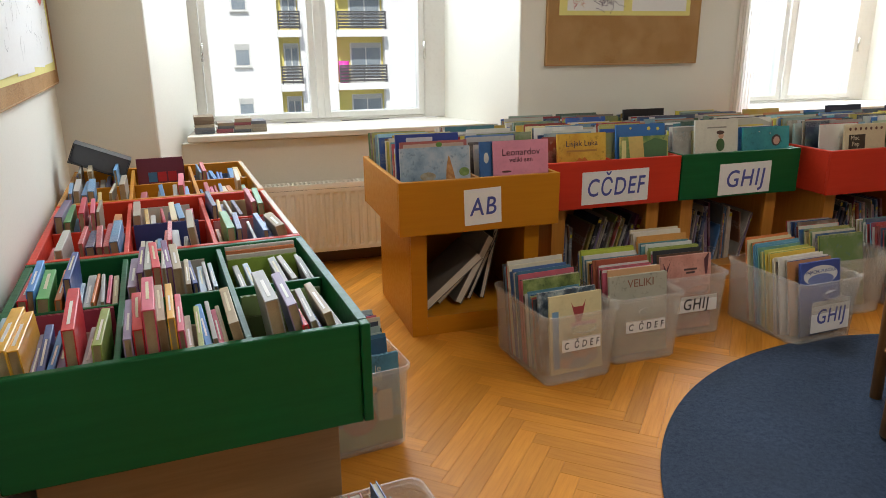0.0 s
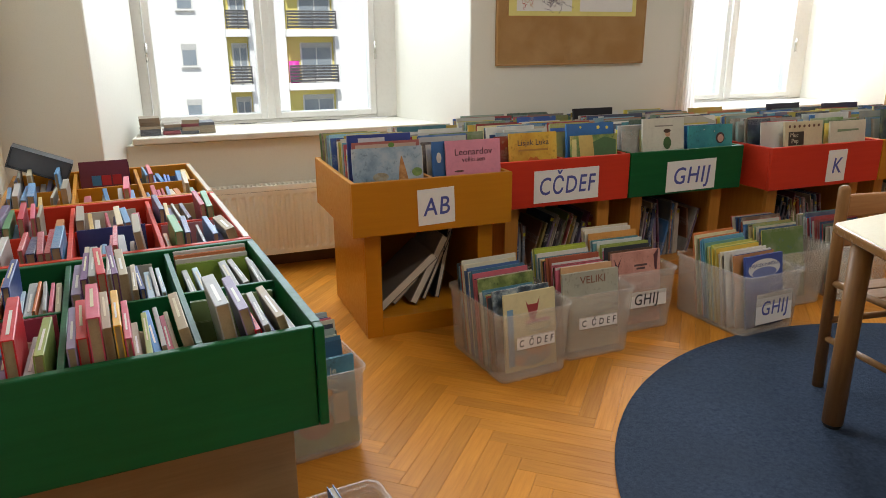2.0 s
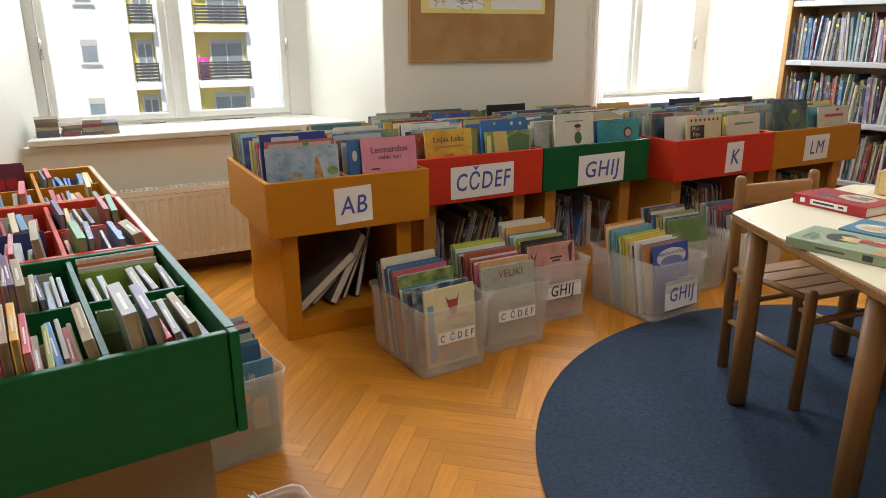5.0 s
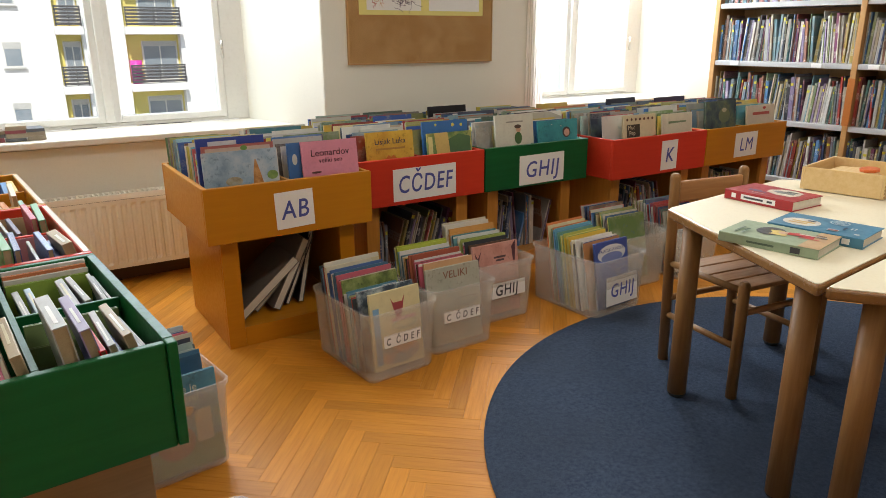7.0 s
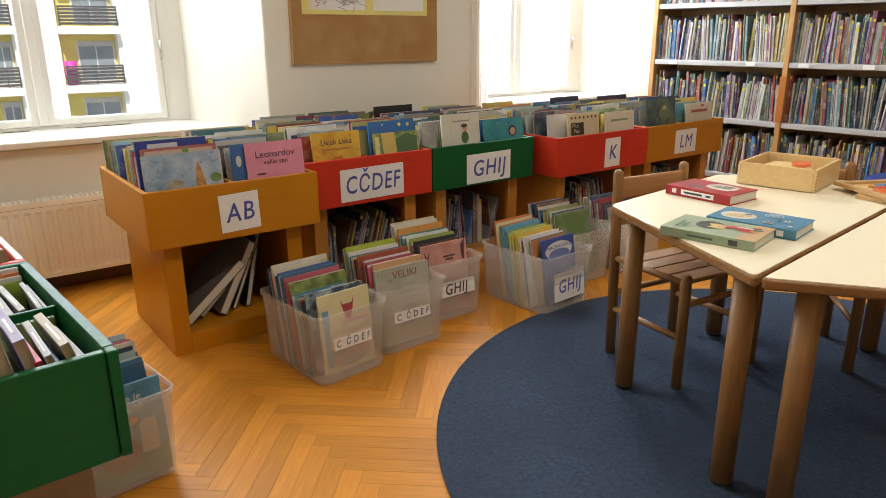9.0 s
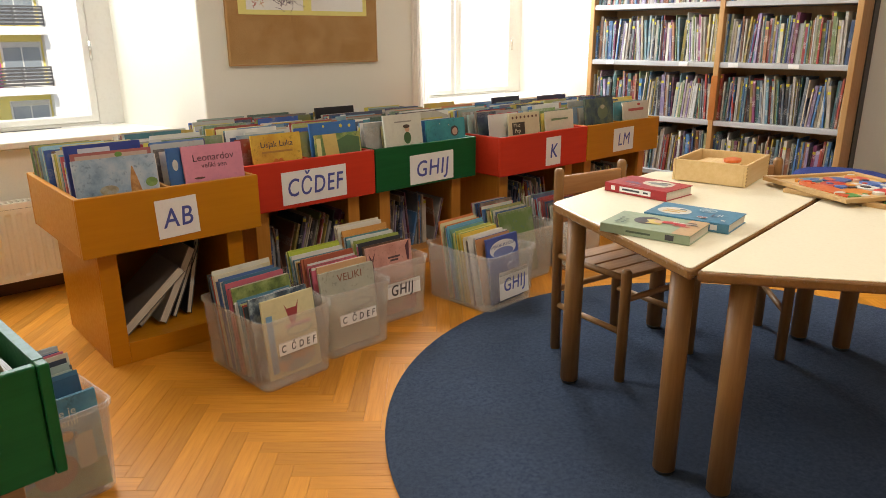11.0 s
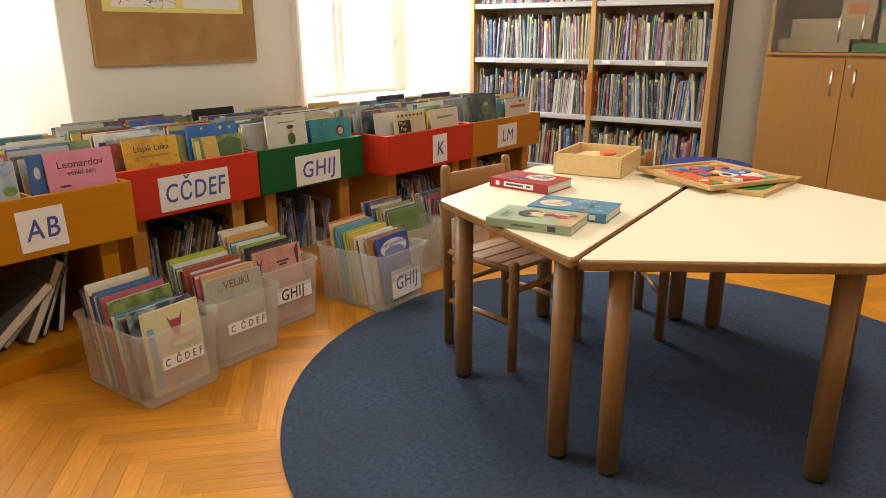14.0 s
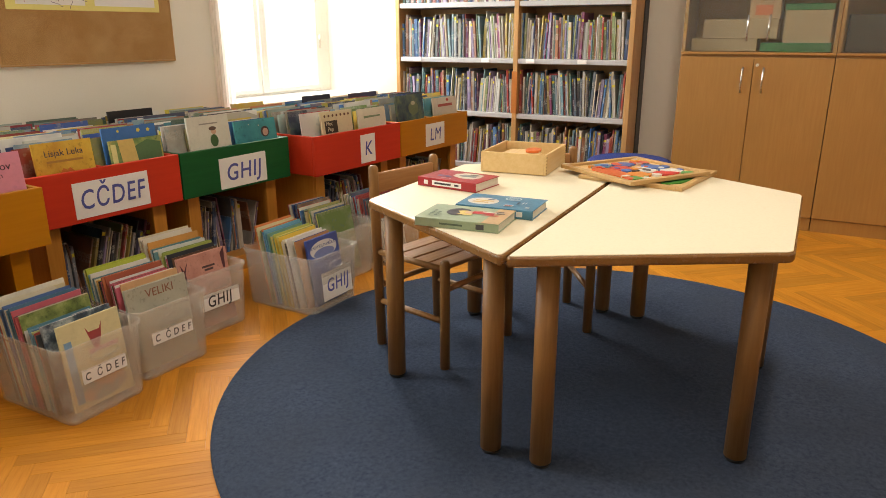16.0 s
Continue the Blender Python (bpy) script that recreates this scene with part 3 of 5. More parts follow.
for x, y, w, tm, bmat, text, cx, cz, cw, chh, size, sq, colour in UNITS:
    u = tray_unit(pose(x, y, 0), w, TW, tm, bmat, colour + " plywood tray of picture books on a wooden base", 1, 2)
    card(u, cx, cz, cw, chh, text, size, squeeze=sq, turn=-2.0 if text == "AB" else -.6)
    for c in range(2):
        a, b = x + .022 + c * w / 2 - (.012 if c else 0), x + w / 2 - .01 + c * (w / 2 - .012)
        facing_row(pose(0, 0, 0), a, b, y + .075, y + TW - .06, .434, "picture books in the trays", "picture book in a " + colour + " tray, cover to the front", near=.055)
    # books in the base
    if text != "AB":
        spine_row(pose(x, y + .10, .075), .13, w - .13, 0, "", "", M_SPINE_FAR, (.22, .28), (.2, .24), [.006, .008, .012, .016], 16, .04, .95, "far_books")

G = "picture books in the trays"
FZ = .436


def shown(x, y, w, top, t, colour, label, prints, lean=-7):
    """A picture book against the front panel of a tray."""
    h = round((top - FZ) / math.cos(radians(lean)), 3)
    pr = [(a, px, pz + h, s_, i) for a, px, pz, s_, i in prints]
    return printed(pose(x, y + t, FZ) @ pose(0, 0, 0, lean) @ pose(0, 0, 0, 0, 0, -90), w, h, t, colour, label, G, pr)


shown(1.025, 2.56, .265, .728, .010, picture("sky_wash", [(.16, .26, .38), (.30, .42, .54), (.46, .54, .60), (.58, .60, .58)], 8), "picture book with a pale blue sky cover in a yellow tray",
      [(lambda: blot([(-.012, -.06), (.026, -.06), (.016, -.015), (.004, .03), (.0, .03), (-.008, -.01)]), .05, -.065, 0, picture("tower_wash", [(.30, .12, .03), (.52, .25, .08), (.60, .36, .16)], 40)), (lambda: disc(.030, .016), -.03, -.106, 0, picture("brown_wash", [(.20, .15, .08), (.40, .36, .26), (.36, .42, .44)], 30)), (lambda: disc(.020, .016), .11, -.095, 0, picture("leaf_wash", [(.10, .22, .05), (.28, .40, .12)], 40))])
shown(1.03, 2.578, .255, .748, .009, (.42, .13, .12), "picture book with a spotted red border in a yellow tray",
      [(lambda: blot([(-.115, -.007), (.115, -.007), (.115, .007), (-.115, .007)]), 0, -.016, 0, (.55, .42, .34)), (lambda: disc(.012, .009), .02, -.014, 0, (.14, .30, .06))], -6)
shown(1.02, 2.600, .24, .772, .012, (.03, .06, .30), "dark blue picture book in a yellow tray", [(lambda: blot([(-.08, -.008), (.02, -.008), (.02, .008), (-.08, .008)]), 0, -.02, 0, (.60, .62, .68))], -6)
shown(1.382, 2.555, .225, .738, .010, (.72, .28, .38), "pink picture book with a printed title in a yellow tray",
      [("Leonardov", .0, -.045, .036, (.05, .02, .03)), ("veliki sen", .0, -.073, .026, (.05, .02, .03)), (lambda: disc(.02, .004), -.06, -.115, 0, (.12, .05, .04))])
shown(1.335, 2.575, .22, .735, .012, (.04, .14, .36), "dark blue picture book behind a pink one", [(lambda: disc(.010, .02), -.085, -.06, 0, (.60, .60, .55))], -6)
shown(1.735, 2.735, .225, .725, .010, picture('ochre_wash', [(.55, .28, .03), (.70, .45, .06), (.74, .55, .12)], 7), "yellow picture book with a printed title in a red tray",
      [("Lisjak Luka", .0, -.042, .034, (.03, .04, .08)), (lambda: blot([(-.07, -.004), (.07, -.004), (.07, .004), (-.07, .004)]), .0, -.072, 0, (.42, .22, .05)), (lambda: blot([(-.03, -.012), (.03, -.012), (.012, .006), (0, -.002), (-.012, .006)]), .0, -.105, 0, (.58, .16, .03))])
shown(2.03, 2.735, .235, .700, .010, picture('meadow_wash', [(.05, .14, .06), (.18, .30, .10), (.50, .44, .14), (.30, .36, .12)], 9), "green picture book with a house in a red tray",
      [(lambda: blot([(-.05, -.05), (.09, -.05), (.09, .035), (.03, .05), (-.05, .02)]), .02, -.06, 0, (.08, .18, .08)), (lambda: blot([(-.04, -.05), (.03, -.05), (.02, .05), (-.05, .05)]), -.03, -.05, 0, (.62, .48, .16)), (lambda: blot([(-.012, -.05), (.01, -.05), (.01, .04), (-.012, .04)]), -.10, -.055, 0, (.66, .66, .30))])
shown(2.02, 2.76, .24, .748, .009, (.04, .17, .46), "blue picture book with yellow stars in a red tray",
      [(lambda: disc(.009, .009, 5), .04, -.02, 0, (.75, .60, .10)), (lambda: disc(.008, .008, 5), .085, -.022, 0, (.75, .60, .10)), (lambda: disc(.006, .006, 5), -.05, -.016, 0, (.75, .60, .10))], -6)
shown(2.402, 2.735, .225, .755, .012, (.66, .64, .54), "cream picture book with a small green figure in a green tray",
      [(lambda: blot([(-.05, -.003), (.05, -.003), (.05, .003), (-.05, .003)]), .0, -.035, 0, (.30, .28, .24)), (lambda: disc(.022, .028), .02, -.112, 0, (.06, .14, .05)), (lambda: disc(.014, .013), .022, -.072, 0, (.60, .36, .24)), (lambda: disc(.020, .009), .018, -.058, 0, (.08, .05, .04))])
shown(2.655, 2.735, .255, .712, .010, picture('teal_wash', [(.02, .20, .25), (.04, .31, .34), (.08, .38, .38)], 7), "teal picture book with a round portrait in a green tray",
      [(lambda: disc(.026, .026), .055, -.062, 0, (.06, .03, .03)), (lambda: disc(.018, .018), .057, -.064, 0, (.62, .36, .28)), (lambda: disc(.003, .003), -.04, -.02, 0, (.6, .6, .5)), (lambda: disc(.003, .003), .02, -.03, 0, (.6, .6, .5))])
shown(3.10, 2.605, .235, .722, .012, (.66, .58, .38), "cream picture book with paw prints in a red tray",
      [(lambda: blot([(-.06, -.035), (.035, -.035), (.035, .028), (-.06, .028)]), -.035, -.075, 0, (.05, .04, .03)), ("Muc", -.06, -.062, .030, (.70, .66, .50)), ("Pep", -.055, -.09, .030, (.70, .66, .50))]
      + [((lambda: disc(.007, .007)), -.09 + .03 * k, -.022, 0, (.14, .06, .04)) for k in range(7)])
shown(3.385, 2.605, .235, .713, .010, (.70, .67, .52), "cream picture book with a handwritten title in a red tray",
      [(lambda: blot([(-.07, -.007), (.07, -.004), (.07, .004), (-.07, .005)]), .0, -.045, 0, (.20, .30, .16))])
shown(3.73, 2.605, .265, .757, .012, picture('night_wash', [(.02, .03, .06), (.05, .09, .10), (.14, .18, .10), (.05, .06, .12)], 10), "dark picture book with a night wood in a yellow tray",
      [(lambda: disc(.05, .04), .03, -.08, 0, (.16, .20, .10)), (lambda: disc(.02, .012), .03, -.05, 0, (.50, .46, .30))])
shown(4.10, 2.605, .26, .717, .012, (.68, .62, .50), "cream picture book with a red emblem in a yellow tray",
      [(lambda: disc(.016, .008), .03, -.018, 0, (.55, .06, .05)), (lambda: blot([(-.08, -.008), (.08, -.008), (.08, .008), (-.08, .008)]), .0, -.048, 0, (.50, .10, .08))])

for x, y, w, h, t, colour in ((2.325, 3.20, .23, .328, .012, (.02, .02, .025)), (2.66, 3.16, .24, .30, .010, (.03, .03, .04)), (3.42, 3.04, .23, .325, .010, (.03, .03, .05)), (1.74, 3.20, .24, .31, .010, (.30, .04, .05)), (3.80, 3.02, .26, .315, .012, (.04, .03, .06))):
    book(pose(x, y + t, FZ) @ pose(0, 0, 0, -6) @ pose(0, 0, 0, 0, 0, -90), w, h, t, paint(*colour), "tall dark picture book at the back of a tray", G)
for xx, yy, lean, t, colour in ((.115, .0, 50, .034, (.20, .18, .15)), (.190, .05, 46, .016, (.34, .31, .27)), (.255, .02, 28, .030, (.22, .20, .17)), (.32, .06, 24, .016, (.05, .05, .06)), (.375, .06, 12, .02, (.04, .05, .07))):
    book(pose(1.0 + xx, 2.64 + yy, .078 + t * math.sin(radians(lean)), 0, lean, 0) @ pose(t, .24, 0, 0, 0, 180), .24, .30, t, paint(*colour), "large worn picture book leaning in a tray base", "books under the trays")

# the row of small-book trays along the west wall: flat books at the back of each compartment (width, height, colour)
FLATS = [
    {(0, 0): [(.17, .165, (.34, .04, .08)), (.16, .125, (.6, .42, .36))],
     (0, 1): [(.12, .1, (.58, .5, .36))],
     (0, 2): [(.165, .15, (.18, .26, .1)), (.13, .11, (.14, .2, .08))],
     (1, 0): [],
     (1, 1): [(.16, .15, (.4, .4, .36))],
     (1, 2): [(.168, .172, (.60, .58, .52)), (.166, .166, (.56, .18, .06)), (.167, .160, (.58, .56, .50)), (.165, .152, (.24, .36, .05))]},
    {(0, 0): [],
     (0, 1): [(.17, .17, (.03, .05, .2))],
     (0, 2): [(.165, .16, (.4, .16, .18))],
     (1, 0): [],
     (1, 1): [(.16, .15, (.6, .58, .52))],
     (1, 2): [(.165, .15, (.46, .34, .2))]},
    {(0, 0): [],
     (0, 1): [(.14, .1, (.44, .28, .1))],
     (0, 2): [(.13, .12, (.46, .24, .05))],
     (1, 0): [],
     (1, 1): [(.172, .21, (.16, .03, .07))],
     (1, 2): [(.15, .13, (.06, .1, .22))]},
]
UPRIGHT_Z = .4945  # raised bottom of the small-book trays
GS = "small books in the trays"


def spine_up(m, x, y, t, top, length, ink, label, tilt=0.0, rise=0.0, turn=0.0, heap=""):
    """A paperback standing on its fore-edge, spine to the top, one end to the front."""
    w = max(round((top - UPRIGHT_Z) / .005) * .005, .06)
    p = m @ pose(x, y, UPRIGHT_Z + w, rise, tilt, turn) @ pose(0, 0, 0, -90)
    return book(p, w, length, t, M_SMALL_FAR if heap else ink, label, GS, heap)


PAPERBACK = {}


def paperback(r, g, b):
    """Glossy worn spine in one colour with a lighter scuff."""
    key = (r, g, b)
    if key not in PAPERBACK:
        PAPERBACK[key] = surface("spine_%d_%d_%d" % (r * 100, g * 100, b * 100), key, .42, tuple(c * .7 for c in key), 22, 60, .03, amount=.25, coat=.15)
    return PAPERBACK[key]


WHITE_, CREAM_, RED_, PINK_, BLUE_, NAVY_ = (.40, .40, .38), (.42, .33, .20), (.60, .015, .025), (.62, .08, .15), (.06, .24, .58), (.04, .07, .26)
SKY_, GREEN_, OLIVE_, GOLD_, ORANGE_, LILAC_, PLUM_, GREY_ = (.40, .52, .60), (.09, .38, .09), (.30, .38, .08), (.74, .40, .03), (.66, .18, .03), (.30, .24, .40), (.16, .06, .20), (.36, .36, .34)
# place across the compartment, thickness in mm, height of the spine, colour, lean
NEAR = {
    (0, 0): [(.01, 18, .635, SKY_, -4), (.09, 21, .652, GOLD_, -4), (.19, 19, .648, GOLD_, -4), (.32, 10, .600, LILAC_, 3), (.39, 13, .612, NAVY_, 4), (.46, 12, .605, BLUE_, 4), (.53, 14, .602, PLUM_, 3), (.64, 19, .672, RED_, 1), (.75, 16, .610, WHITE_, 2), (.85, 15, .638, OLIVE_, 2)],
    (0, 1): [(.02, 14, .645, LILAC_, 0), (.10, 17, .652, RED_, 0), (.195, 20, .688, PINK_, 0), (.30, 14, .662, CREAM_, -1), (.385, 12, .668, GOLD_, -1), (.455, 11, .646, PINK_, -2), (.52, 12, .602, CREAM_, -3), (.61, 10, .610, OLIVE_, -5), (.67, 12, .612, BLUE_, -6), (.735, 8, .620, WHITE_, -8), (.78, 10, .612, PINK_, -8), (.83, 8, .610, CREAM_, -9), (.88, 17, .642, CREAM_, -11)],
    (0, 2): [(.13, 24, .672, GREY_, -8), (.28, 8, .600, SKY_, -10), (.34, 18, .660, LILAC_, -12), (.47, 11, .620, RED_, -13), (.55, 12, .622, WHITE_, -14), (.63, 8, .610, NAVY_, -14), (.69, 15, .632, CREAM_, -15), (.79, 8, .612, GREY_, -16), (.86, 8, .602, GREY_, -18)],
    (1, 0): [(.04, 17, .635, RED_, 4), (.13, 14, .648, BLUE_, 5), (.22, 22, .632, GREEN_, 6), (.38, 12, .622, ORANGE_, 4), (.49, 13, .662, NAVY_, 2), (.57, 9, .600, SKY_, 0), (.63, 16, .602, WHITE_, 0), (.72, 6, .612, ORANGE_, 2), (.77, 8, .600, GREY_, 0), (.82, 7, .612, WHITE_, 2), (.87, 7, .606, PINK_, 2), (.93, 11, .600, CREAM_, 0)],
    (1, 1): [(.02, 18, .632, LILAC_, 0), (.12, 13, .660, PLUM_, 0), (.195, 15, .664, WHITE_, 0), (.28, 16, .670, RED_, 0), (.365, 9, .664, WHITE_, -1), (.415, 12, .664, PLUM_, -1), (.48, 17, .660, CREAM_, -1), (.59, 10, .622, CREAM_, -2), (.66, 10, .624, NAVY_, -3), (.73, 14, .602, SKY_, -3), (.81, 8, .604, WHITE_, -3), (.87, 9, .612, SKY_, -4)],
    (1, 2): [(.10, 13, .585, WHITE_, -8), (.22, 13, .588, SKY_, -8), (.55, 17, .595, WHITE_, -12), (.68, 12, .605, WHITE_, -12), (.86, 9, .598, GREY_, -14), (.92, 6, .60, WHITE_, -15)],
}
ROW = pose(.645, 1.318, 0, 0, 0, 4.6)
for k, (tm, colour) in enumerate(((M_GREEN, "dark green"), (M_RED, "red"), (M_YELLOW, "yellow"))):
    m = ROW @ pose(-TW, k * (TW + .004), 0)
    u = tray_unit(m, TW, TW, tm, M_BIRCH, colour + " plywood tray with six compartments of small books", 2, 3, open_front=False, lap=k == 0, lift=.06)
    # thin strips on the right rims: window reflection painted as pale colour
    if k == 0:
        part("worn_side_edge", box(TW - .0172, TW - .0008, .02, TW - .02, .6192, .6204), M_EDGE, u, "pale top edge with the sky's reflection in its colour")
    else:
        # red and yellow trays: the rim's bright reflection is put in as colour
        part("worn_side_edge", box(TW - .0150, TW - .0015, .02, TW - .02, .6192, .6204), M_PALE_GLINT, u, "pale top edge with a painted sky reflection")
    if k == 0:
        # same painted sky glint along the top of one divider
        part("worn_divider_edge", box(TW * 2 / 3 - .005, TW * 2 / 3 + .005, .03, TW - .03, .6135, .6146), M_EDGE, u, "pale top edge with the sky's reflection in its colour")
    for (j, i), flats in FLATS[k].items():
        a, b = TW * i / 3 + (.008 if i else .02), TW * (i + 1) / 3 - (.008 if i < 2 else .02)
        lab = "small worn paperback in a " + colour + " tray compartment"
        y0 = TW * j / 2 + (.026 if j == 0 else .012)
        y1 = TW * (j + 1) / 2 - (.022 if j else .012)
        # large thin books against the back of the compartment
        for n_, (w, h, ink) in enumerate(flats):
            book(m @ pose(a + .006, y1 - .026 - .014 * n_, UPRIGHT_Z, -4) @ pose(0, 0, 0, 0, 0, -90), w, max(h - .045, .06), .010, paint(*ink), "thin wide book against the back of a " + colour + " tray compartment", GS)
        if k == 0:
            for f, t, top, ink, tilt in NEAR[(j, i)]:
                spine_up(m, a + (b - a) * f, y0 + rnd.uniform(0, .012), t * .001, top, rnd.choice((.175, .18, .19)), paperback(*ink), lab, tilt, rnd.uniform(-1, 3), rnd.uniform(-2, 2))
            continue
        if (k, j, i) == (2, 1, 1):
            continue
        x = a + rnd.uniform(.001, .02)
        lean = rnd.uniform(-3, 5)
        while x < b - .02:
            t = rnd.choice((.008, .011, .014, .017, .02))
            tall = rnd.random() < (.5 if i == 0 else .32)
            top = rnd.uniform(.632, .665) if tall else rnd.uniform(.585, .615)
            if rnd.random() < .25:
                lean = rnd.uniform(-7, 5)
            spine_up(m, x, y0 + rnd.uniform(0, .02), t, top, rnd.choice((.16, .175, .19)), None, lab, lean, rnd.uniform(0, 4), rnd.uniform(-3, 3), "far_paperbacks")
            x += t + rnd.uniform(.001, .004) + (rnd.uniform(.008, .03) if rnd.random() < .14 else 0)
    if k == 1:
        spine_up(m, TW - .058, .035, .024, .640, .15, paperback(*CREAM_), "cream paperback leaning on the side of a red tray", -14, 0, 4)



# ---- plastic storage bins ----
def storage_bin(m, w=.29, d=.39, h=.25, label="", handle=True):
    """A tapered box of frosted plastic with a rolled rim and a hand hole."""
    t = thing("storage_bin", m, label, "storage bin", "frosted plastic bins with picture books")

    def ring(b, k, z, inset, r=.03, n=4):
        sx, sy = w / 2 - inset - k, d / 2 - inset - k
        out = []
        for cx, cy, a0 in ((sx - r, sy - r, 0), (-sx + r, sy - r, 90), (-sx + r, -sy + r, 180), (sx - r, -sy + r, 270)):
            for i in range(n + 1):
                a = radians(a0 + 90 * i / n)
                out.append(b.verts.new((cx + r * math.cos(a), cy + r * math.sin(a), z)))
        return out

    b = bmesh.new()
    rows = [ring(b, .0, .0, .020, .022), ring(b, 0, .008, .015, .022), ring(b, 0, h - .012, .004), ring(b, -.003, h - .012, .002), ring(b, -.003, h, .002), ring(b, .002, h, .002), ring(b, .003, h - .014, .004), ring(b, .003, .010, .017, .022)]
    n = len(rows[0])
    for p, q in zip(rows, rows[1:]):
        for i in range(n):
            f = b.faces.new((p[i], p[(i + 1) % n], q[(i + 1) % n], q[i]))
            f.smooth = False
    b.faces.new(rows[0][::-1])
    b.faces.new(rows[-1])
    part("bin_body", b, M_BIN, t, "frosted clear plastic tub")
    if handle:
        hb = bmesh.new()
        ys = -d / 2 + .004
        for zc, r0 in ((h - .05, 1),):
            outer = []
            for i in range(24):
                a = 2 * math.pi * i / 24
                outer.append((.045 * math.cos(a) * r0, .012 * math.sin(a) - (.006 if math.sin(a) < 0 else 0)))
            vo = [hb.verts.new((x * 1.12, ys - .004, zc + z * 1.25)) for x, z in outer]
            vi = [hb.verts.new((x, ys - .004, zc + z)) for x, z in outer]
            vb = [hb.verts.new((x, ys + .004, zc + z)) for x, z in outer]
            for A, B in ((vo, vi), (vi, vb)):
                for i in range(24):
                    hb.faces.new((A[i], A[(i + 1) % 24], B[(i + 1) % 24], B[i]))
        part("handle_rim", hb, M_BIN, t, "moulded grip rim")
    return t


def bin_label(t, x, z, w, h, text, size, ink=M_BLACKINK, d=.39, squeeze=1.0):
    p = part("label_card", box(-w / 2, w / 2, -.0008, .0008, -h / 2, h / 2), M_PAPER, t, "white paper label with lettering")
    lean = math.degrees(math.atan2(.017, .235))
    p.matrix_basis = pose(x, -d / 2 + .004 + (.235 - z) * .072 - .0035, z, -lean, 0, 0)
    words("lettering", text, size, ink, p, pose(0, -.0014, -.002, 90, 0, 0), squeeze)


GB = "picture books in the bins"
LB = "picture book standing in a plastic bin, cover to the front"


def filed(m, y, x, w, h, t, ink, lean=-10.0, turn=0.0, heap=""):
    """One picture book in a bin, cover to the front."""
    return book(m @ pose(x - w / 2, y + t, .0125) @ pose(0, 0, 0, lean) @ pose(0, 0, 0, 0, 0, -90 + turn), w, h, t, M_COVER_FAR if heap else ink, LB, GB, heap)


THIN = [(.62, .60, .54), (.03, .04, .05), (.12, .07, .04), (.04, .10, .22), (.07, .15, .34), (.05, .06, .09), (.52, .12, .16), (.60, .56, .44), (.10, .26, .34), (.44, .08, .06), (.64, .63, .60), (.16, .30, .40), (.40, .44, .20)]
M_MEADOW = picture("meadow_wash", [(.06, .08, .03), (.16, .22, .06), (.30, .36, .12), (.42, .42, .24)], 14)
M_INKY = picture("ink_wash", [(.02, .03, .05), (.05, .08, .12), (.30, .36, .40), (.62, .62, .58)], 18)
# from the front to the back: how many, width, shift across, height, colours
FILES = [
    [(1, .215, .02, .262, [M_INKY]), (10, .20, -.01, .246, THIN), (2, .225, -.005, .284, [M_MEADOW, (.56, .52, .40)]), (4, .225, .0, .288, THIN), (2, .215, -.012, .302, [(.06, .17, .27), (.08, .20, .30)]), (4, .22, -.01, .300, THIN), (3, .215, -.014, .318, [(.66, .61, .46), (.62, .55, .34), (.64, .62, .52)]), (5, .21, -.01, .300, THIN)],
    [(1, .215, .015, .288, [(.62, .36, .18)]), (3, .21, .0, .290, [(.58, .12, .18), (.64, .62, .58), (.50, .08, .12)]), (4, .21, .0, .290, THIN), (2, .215, -.005, .302, [(.36, .09, .05), (.40, .12, .06)]), (4, .21, -.01, .292, THIN), (3, .20, -.012, .296, [(.64, .42, .08), (.56, .34, .10), (.62, .58, .44)]), (4, .22, -.014, .30, [(.10, .22, .28), (.40, .52, .56), (.64, .64, .60), (.16, .34, .40)]), (3, .225, -.012, .318, [(.40, .46, .06), (.34, .42, .05), (.60, .60, .30)]), (4, .21, 0, .30, THIN)],
    [(5, .21, .0, .285, THIN), (4, .215, .0, .296, [(.30, .36, .08), (.56, .52, .20), (.20, .28, .08), (.60, .58, .46)]), (5, .21, -.005, .300, [(.58, .62, .60), (.16, .36, .38), (.66, .64, .58), (.08, .22, .26)]), (3, .22, 0, .312, [(.60, .30, .08), (.56, .24, .06)]), (5, .22, -.01, .332, [(.66, .63, .54), (.62, .57, .42), (.64, .62, .58)])],
    [(3, .20, .01, .272, [(.48, .22, .08), (.08, .10, .20), (.62, .60, .56)]), (5, .215, -.012, .276, [(.66, .63, .56), (.10, .08, .06), (.60, .52, .36), (.50, .10, .08)]), (5, .215, -.012, .286, [(.66, .46, .06), (.62, .56, .20), (.22, .34, .08), (.64, .62, .52)]), (6, .22, -.012, .290, [(.42, .44, .10), (.14, .30, .24), (.64, .54, .16), (.36, .46, .40)]), (4, .22, -.008, .302, [(.10, .30, .46), (.12, .36, .50), (.08, .24, .40)]), (5, .21, -.01, .310, [(.60, .18, .05), (.20, .34, .16), (.62, .58, .36), (.50, .14, .05)])],
]


